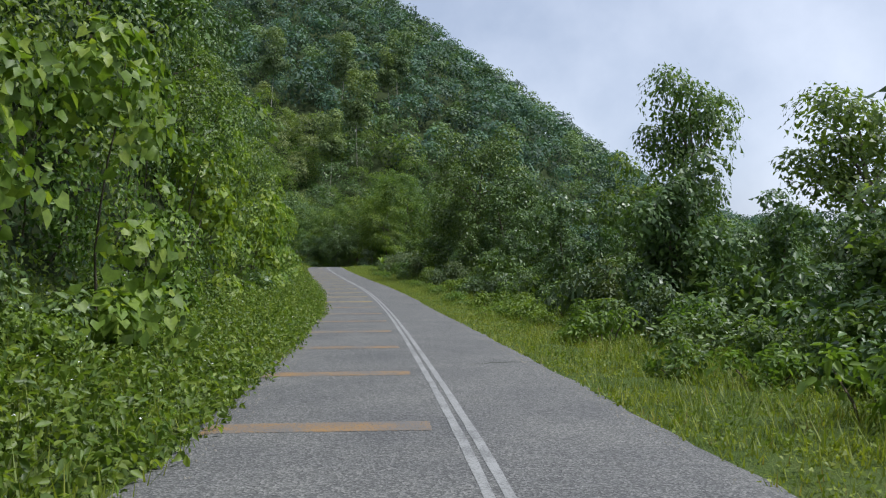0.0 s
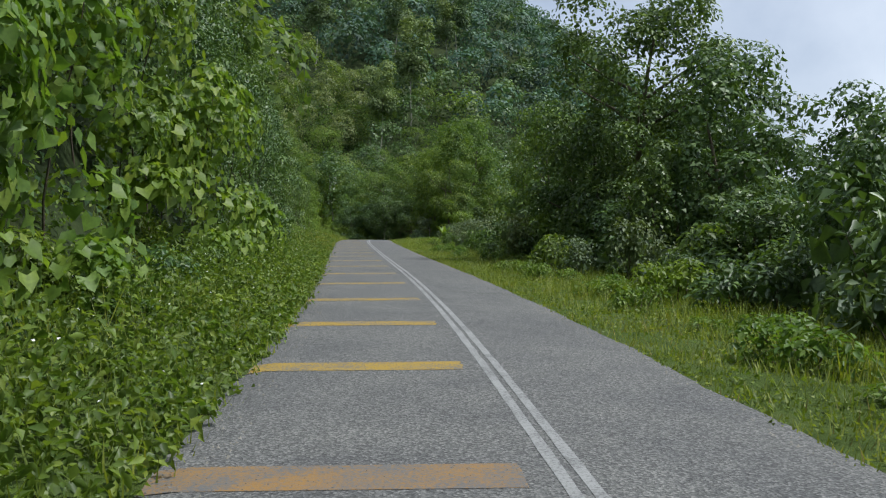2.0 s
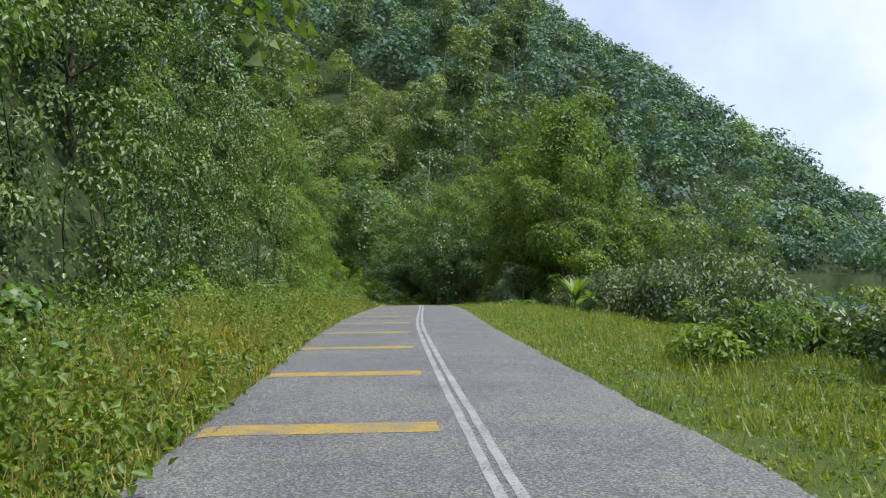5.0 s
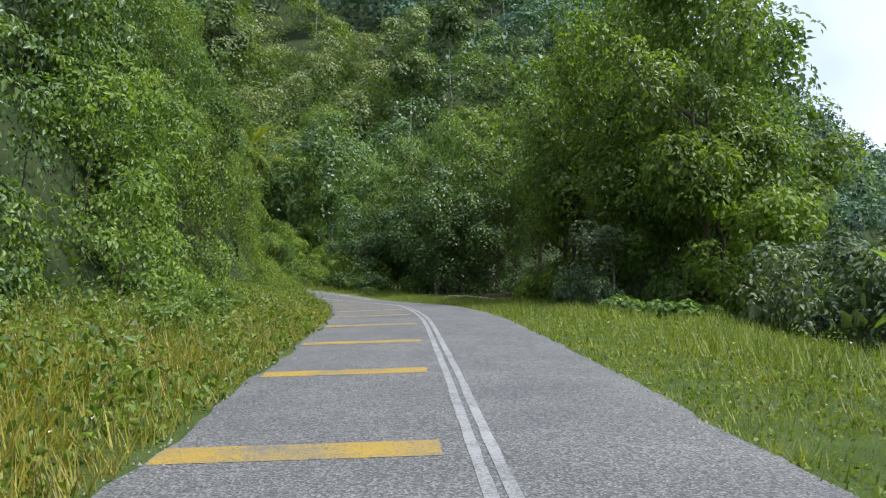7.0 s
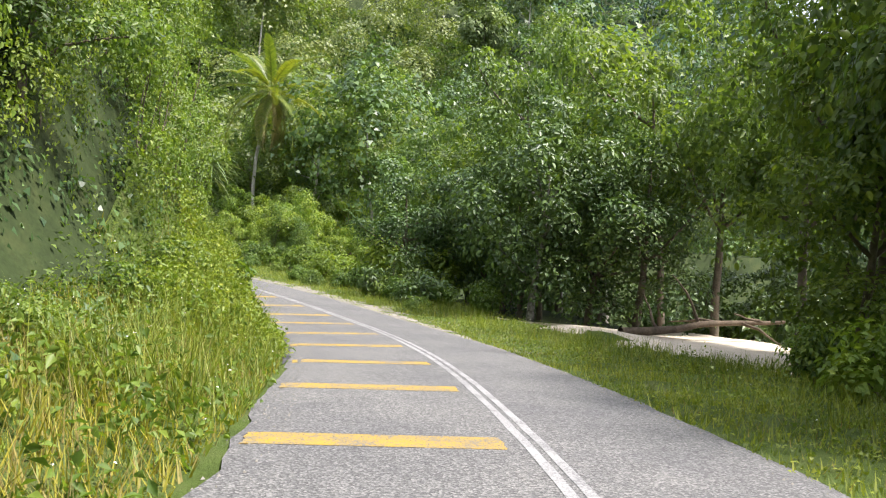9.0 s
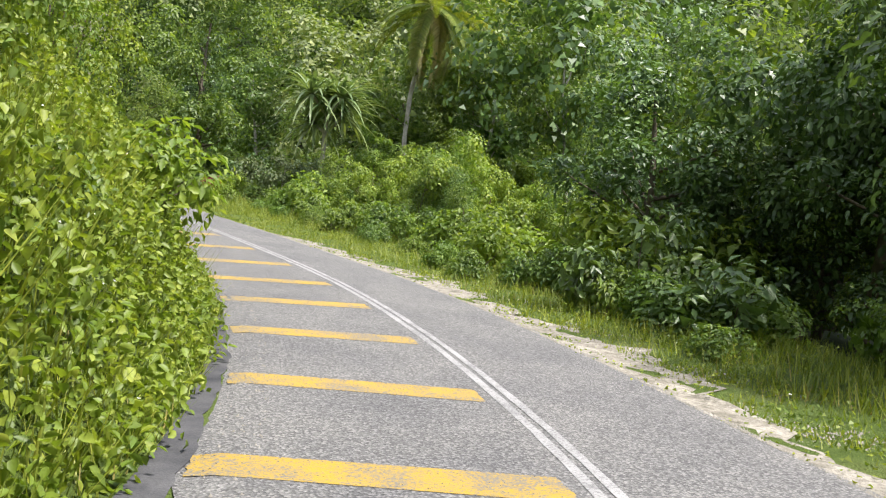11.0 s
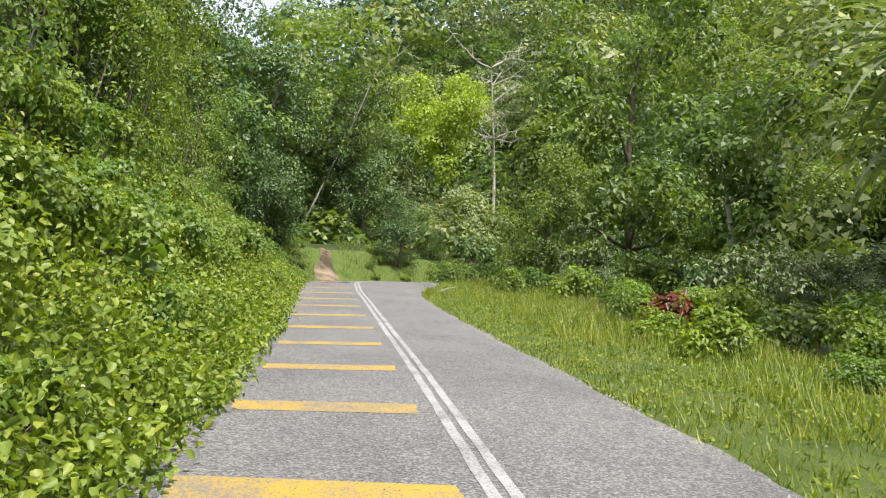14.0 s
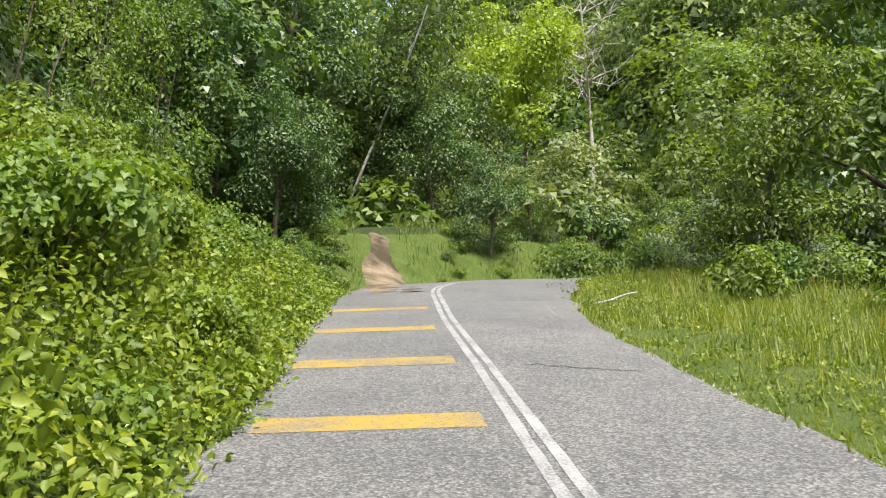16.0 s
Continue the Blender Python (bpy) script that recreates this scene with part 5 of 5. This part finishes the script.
for k in range(13):
    x, y = R.uniform(-150, 10), R.uniform(295, 400)
    l_ = near_road([x], [y])[1][0]
    if abs(l_) > 24:
        put(emergent, x, y, ground_at(x, y) - 0.3, R.uniform(0, 360), R.uniform(1.2, 1.6))


# ---- verge growth ----
def sward(name, label, mat, s0, s1, near, far, count, tall, wide, seed, clump=0.5, rise=1.5, beside=None):
    """Grass blades: bent triangles in tufts, joined as one growth."""
    rng = np.random.RandomState(seed)
    s, u = rng.uniform(s0, s1, count), rng.uniform(0, 1, count)
    near = near(s) if callable(near) else np.full(count, near)
    l = near + (far - near) * u
    sg = np.sign(far)
    dens = waves(s * 1.0, l * 1.0, 1.3, seed) * clump + rng.uniform(-0.5, 0.5, count)
    gravelly = (s > 176) & (s < 214) & (l > 0) & (l < 2.5 + 0.8 * ease((s - 176) / 16) * ease((214 - s) / 10))
    sandy = (s > 178) & (s < 189.6) & (l > 7.5)
    ok = (dens > -0.25) & ~gravelly & ~sandy
    s, l, near = s[ok], l[ok], near[ok]
    p = on_road(s, l)
    if beside:
        free = np.array([beside(px_, py_) for px_, py_ in p[:, :2]])
        s, l, p, near = s[free], l[free], p[free], near[free]
    g = land(p[:, 0], p[:, 1])
    edge = ease((np.abs(l) - np.abs(near)) / 1.5)
    p[:, 2] = (1 - edge) * (p[:, 2] - 0.09) + edge * g
    n = len(p)
    a = rng.uniform(0, 6.28, n)
    h = tall * rng.uniform(0.35, 1.25, n) * (0.4 + 0.6 * ease((np.abs(l) - np.abs(near)) / rise)) * (1 + 0.45 * waves(s, l, 0.8, seed + 1)).clip(0.2, 2)
    lean = rng.uniform(0.15, 1.0, n) * h
    wv = wide * rng.uniform(0.6, 1.3, n)
    dx, dy = np.cos(a), np.sin(a)
    w2 = np.stack([-dy * wv, dx * wv, 0 * a], -1)
    tip = p + np.stack([dx * lean, dy * lean, h], -1)
    v = np.stack([p - w2 * 0.5, p + w2 * 0.5, tip], 1)
    f = np.arange(n * 3).reshape(-1, 3)
    ob = new(name, mesh_of(name, v.reshape(-1, 3), f, mat))
    return tagged(ob, label, "grass", kind="stuff")


def weeds(name, label, mat, s0, s1, near, far, count, tall, leaf_len, seed, flowers=0, rise=1.4, plain=False, oval=False):
    """Leafy weeds: short leaves round upright stalks, in drifts."""
    rng = np.random.RandomState(seed)
    s = rng.uniform(s0, s1, count)
    near = near(s) if callable(near) else np.full(count, near)
    l = near + (far - near) * rng.uniform(0, 1, count) ** 0.9
    drift = waves(s, l, 0.9, seed)
    keep = drift + rng.uniform(-0.9, 0.9, count) > (-0.35 if s0 < 170 else -1.2)
    keep &= ~((s > 178) & (s < 189.6) & (l > 7.5))
    s, l, drift, near = s[keep], l[keep], drift[keep], near[keep]
    p = on_road(s, l)
    edge = ease((np.abs(l) - np.abs(near)) / rise)
    p[:, 2] = (1 - edge) * (p[:, 2] - 0.09) + edge * land(p[:, 0], p[:, 1])
    h = tall * (0.35 + 0.65 * edge) * rng.uniform(0.5, 1.2, len(s)) * (1 + 0.4 * drift)
    k = 6
    at = np.repeat(p, k, 0)
    up = np.tile(np.linspace(0.25, 1.0, k), len(s)) * np.repeat(h, k)
    at[:, 2] += up
    at[:, :2] += rng.normal(0, 0.1, (len(at), 2))
    out = np.concatenate([rng.normal(0, 0.6, (len(at), 2)), np.full((len(at), 1), 1.0)], 1)
    v, f = leaves(rng, at, out, leaf_len, 0.6 if plain else (0.66 if oval else 0.5), 0.3, 0.5, plain=plain, oval=oval)
    ob = new(name, mesh_of(name, v, f, mat))
    tagged(ob, label, "weeds", kind="stuff")
    if flowers:
        pick = rng.choice(len(s), flowers, replace=False)
        c = p[pick] + np.stack([rng.normal(0, 0.08, flowers), rng.normal(0, 0.08, flowers), h[pick] + 0.06], -1)
        v, f = leaves(rng, np.repeat(c, 4, 0), np.tile([0, 0, 1.0], (flowers * 4, 1)), 0.02, 0.9, 0.0, 0.35)
        fl = new("white_flowers", mesh_of("white_flowers", v, f, PETAL))
        tagged(fl, "small white daisy-like flowers among the weeds", "flowers", kind="stuff")
    return ob


weeds("verge_weeds", "knee-high leafy green weeds on the bank", WEED, -8, 185, LEFT_EDGE, -7.8, 16500, 0.75, 0.13, 101, 900)
weeds("leafy_herbs", "dense low broad-leaved herbs covering the verge", LEAF_MID, -8, 104, lambda s: LEFT_EDGE(s) - 0.15, -7.2, 17500, 0.5, 0.1, 113, 0, 1.2, oval=True)
weeds("bank_herbs", "dense waist-high leafy herbs on the inner bank of the bend", HERB, 172, 255, LEFT_EDGE, -6.2, 21000, 1.0, 0.1, 106, 300, 1.0, oval=True)
sward("bank_grass", "waist-high arching grass on the inner bank of the bend", GRASS, 164, 214, LEFT_EDGE, -5.6, 20000, 1.0, 0.026, 108, 0.5, 1.1)
sward("tall_grass", "tall green grass on the weedy bank", GRASS, -8, 208, LEFT_EDGE, -7.4, 42000, 0.6, 0.024, 102)
sward("tall_grass", "thick yellow-green grass on the bank before the bend", GOLD_GRASS, 92, 176, LEFT_EDGE, -7.6, 46000, 0.6, 0.022, 114, 0.35)
sward("verge_grass", "short green grass on the verge", GRASS, -2, 285, RIGHT_GRASS, 9.6, 240000, 0.4, 0.027, 103, 0.28, 3.0)
sward("seed_grass", "tall pale tussock grass with seed heads on the verge", STRAW, 226, 262, 5.4, 10.5, 600, 0.8, 0.018, 110, 1.6, 0.8)
sward("tussock_grass", "long arching green grass on the verge", GRASS, 214, 262, 4.6, 10.5, 15000, 0.5, 0.02, 111, 1.2, 1.2)
sward("crest_grass", "green grass on the mound beside the dirt track", GRASS, 254, 286, -3.0, -13, 20000, 0.5, 0.035, 107, beside=lambda x, y: off_track(x, y, 0.9))
sward("dry_grass", "dry straw-coloured grass among the weeds of the bank", STRAW, 92, 186, LEFT_EDGE, -6.8, 26000, 0.62, 0.02, 112, 0.9, 1.5)
sward("dry_grass", "dry straw-coloured grass along the asphalt edge", STRAW, -2, 200, 2.5, 6.0, 9000, 0.35, 0.018, 104, 0.9, 3.0)
weeds("verge_weeds", "low leafy weeds among the verge grass", WEED, -2, 285, 3.0, 10.5, 9000, 0.4, 0.075, 105, 200, plain=True)
weeds("verge_mat", "low mat of small green weeds along the asphalt", WEED, -2, 275, RIGHT_GRASS, 6.5, 27000, 0.2, 0.07, 109, 0, plain=True)


# ---- track, beach, fallen wood ----
aim = TRACK_AIM
ts = np.linspace(-3, 10, 40)
tx, ty = TRACK_START[0] - np.sin(aim) * ts, TRACK_START[1] + np.cos(aim) * ts
half = 1.25 - 0.085 * ts + 0.14 * np.sin(ts * 1.3)
cols = np.linspace(-1, 1, 9)
PX = tx[:, None] + np.cos(aim) * half[:, None] * cols
PY = ty[:, None] + np.sin(aim) * half[:, None] * cols
PZ = land(PX, PY).reshape(PX.shape) + 0.16 + 0.05 * np.sin(PX * 3) * np.cos(PY * 4) - 0.1 * np.abs(cols) ** 3
i_, j_ = np.meshgrid(np.arange(39), np.arange(8), indexing="ij")
track = new("dirt_track", mesh_of("dirt_track", np.stack([PX, PY, PZ], -1), np.stack([i_ * 9 + j_, i_ * 9 + j_ + 1, (i_ + 1) * 9 + j_ + 1, (i_ + 1) * 9 + j_], -1).reshape(-1, 4), DIRT, True))
tagged(track, "pale orange dirt track climbing into the trees", "track", kind="structure")


def patch(name, s0, s1, l0, l1, mat, label, category, lift=0.09):
    """A piece of open ground that follows the land, with an uneven rim."""
    n, m = 30, 16
    u, w = np.meshgrid(np.linspace(0, 1, n), np.linspace(0, 1, m), indexing="ij")
    rim = 0.12 * np.sin(u * 19) * (1 - w)
    P = on_road(s0 + (s1 - s0) * u, l0 + (l1 - l0) * (w + rim))
    g = land(P[..., 0], P[..., 1]).reshape(u.shape)
    inside = ease(np.minimum(np.minimum(u, 1 - u) * 6, np.minimum(w, 1 - w) * 5))
    P[..., 2] = g + lift * (2.2 * inside - 1) + 0.03 * np.sin(P[..., 0] * 2.1) * np.sin(P[..., 1] * 1.7)
    i, j = np.meshgrid(np.arange(n - 1), np.arange(m - 1), indexing="ij")
    f = np.stack([i * m + j, i * m + j + 1, (i + 1) * m + j + 1, (i + 1) * m + j], -1).reshape(-1, 4)
    return tagged(new(name, mesh_of(name, P, f, mat, True)), label, category, kind="structure")


patch("beach", 176, 190.5, 6.8, 21, SAND, "pale sandy clearing beneath the shore trees", "sand", 0.16)


def fallen(seed, label, name, start, way, length, radius, bark, twigs=4):
    """A fallen limb: bent tapered stem with broken side branches."""
    rng = np.random.RandomState(seed)
    thing = empty(name, label, "fallen branch")
    p = limb_path(rng, (0, 0, 0), way, length, 8, 0.09)
    part("stem", mesh_of("stem", *tube(p, np.linspace(radius, radius * 0.35, 9), 8), bark, True), thing)
    for k in range(twigs):
        q = limb_path(rng, p[rng.randint(2, 8)], rng.normal(0, 1, 3) + [0, 0, 0.6], length * rng.uniform(0.15, 0.35), 5, 0.15)
        part("twig", mesh_of("twig", *tube(q, np.linspace(radius * 0.4, radius * 0.12, 6), 5), bark, True), thing)
    x, y = start
    thing.matrix_basis = pose(x, y, ground_at(x, y) + radius)
    return thing


fallen(71, "dark fallen log lying across the sand", "fallen_log", tuple(on_road(184.0, 10.4)[:2]), (0.9, 0.75, 0.06), 7.5, 0.2, DRIFTWOOD, 5)
fallen(72, "dark bent driftwood limb on the sand", "fallen_log", tuple(on_road(186.0, 12.6)[:2]), (0.8, -0.5, 0.1), 4.5, 0.13, DRIFTWOOD, 3)
fallen(73, "pale dead branch sticking up from the shrubs", "dead_branch", (8.0, 37.6), (0.75, 0.6, 0.75), 3.6, 0.07, BARK_PALE, 1)
fallen(74, "pale dead branch sticking up from the shrubs", "dead_branch", (11.2, 41.5), (0.5, 0.3, 0.8), 3.4, 0.05, BARK_PALE, 1)
fallen(75, "grey tangle of fallen branches at the wood's edge", "dead_branch", (-100.5, 260.5), (0.9, 0.3, 0.14), 6.5, 0.13, BARK_PALE, 9)
fallen(76, "grey tangle of fallen branches at the wood's edge", "dead_branch", (-98.0, 259.0), (-0.6, 0.5, 0.3), 4.5, 0.1, BARK_PALE, 7)
fallen(78, "short pale stick lying in the roadside grass", "fallen_stick", tuple(on_road(250.0, 3.4)[:2]), (0.8, 0.5, 0.1), 1.3, 0.05, BARK_PALE, 1)

# cracks across the old seal
rng = np.random.RandomState(5)
for s0, l0, s1, l1 in ((241.0, 0.5, 240.2, 1.9), (228.5, 0.7, 228.9, 1.6), (205.5, -2.6, 204.6, -1.2), (118.0, 0.6, 118.8, 2.1), (61.0, 0.5, 60.2, 2.2), (17.0, 0.9, 17.8, 2.3)):
    u = np.linspace(0, 1, 15)
    s, l = s0 + (s1 - s0) * u + rng.normal(0, 0.06, 15), l0 + (l1 - l0) * u
    wide = 0.012 + 0.01 * np.sin(np.pi * u)
    a, b_ = on_road(s - wide, l), on_road(s + wide, l)
    a[:, 2] += camber(s, l) + 0.005
    b_[:, 2] += camber(s, l) + 0.005
    k = np.arange(14)
    part("crack", mesh_of("crack", np.stack([a, b_], 1).reshape(-1, 3), np.stack([2 * k, 2 * k + 1, 2 * k + 3, 2 * k + 2], -1), SOIL), road, "dark crack in the asphalt")
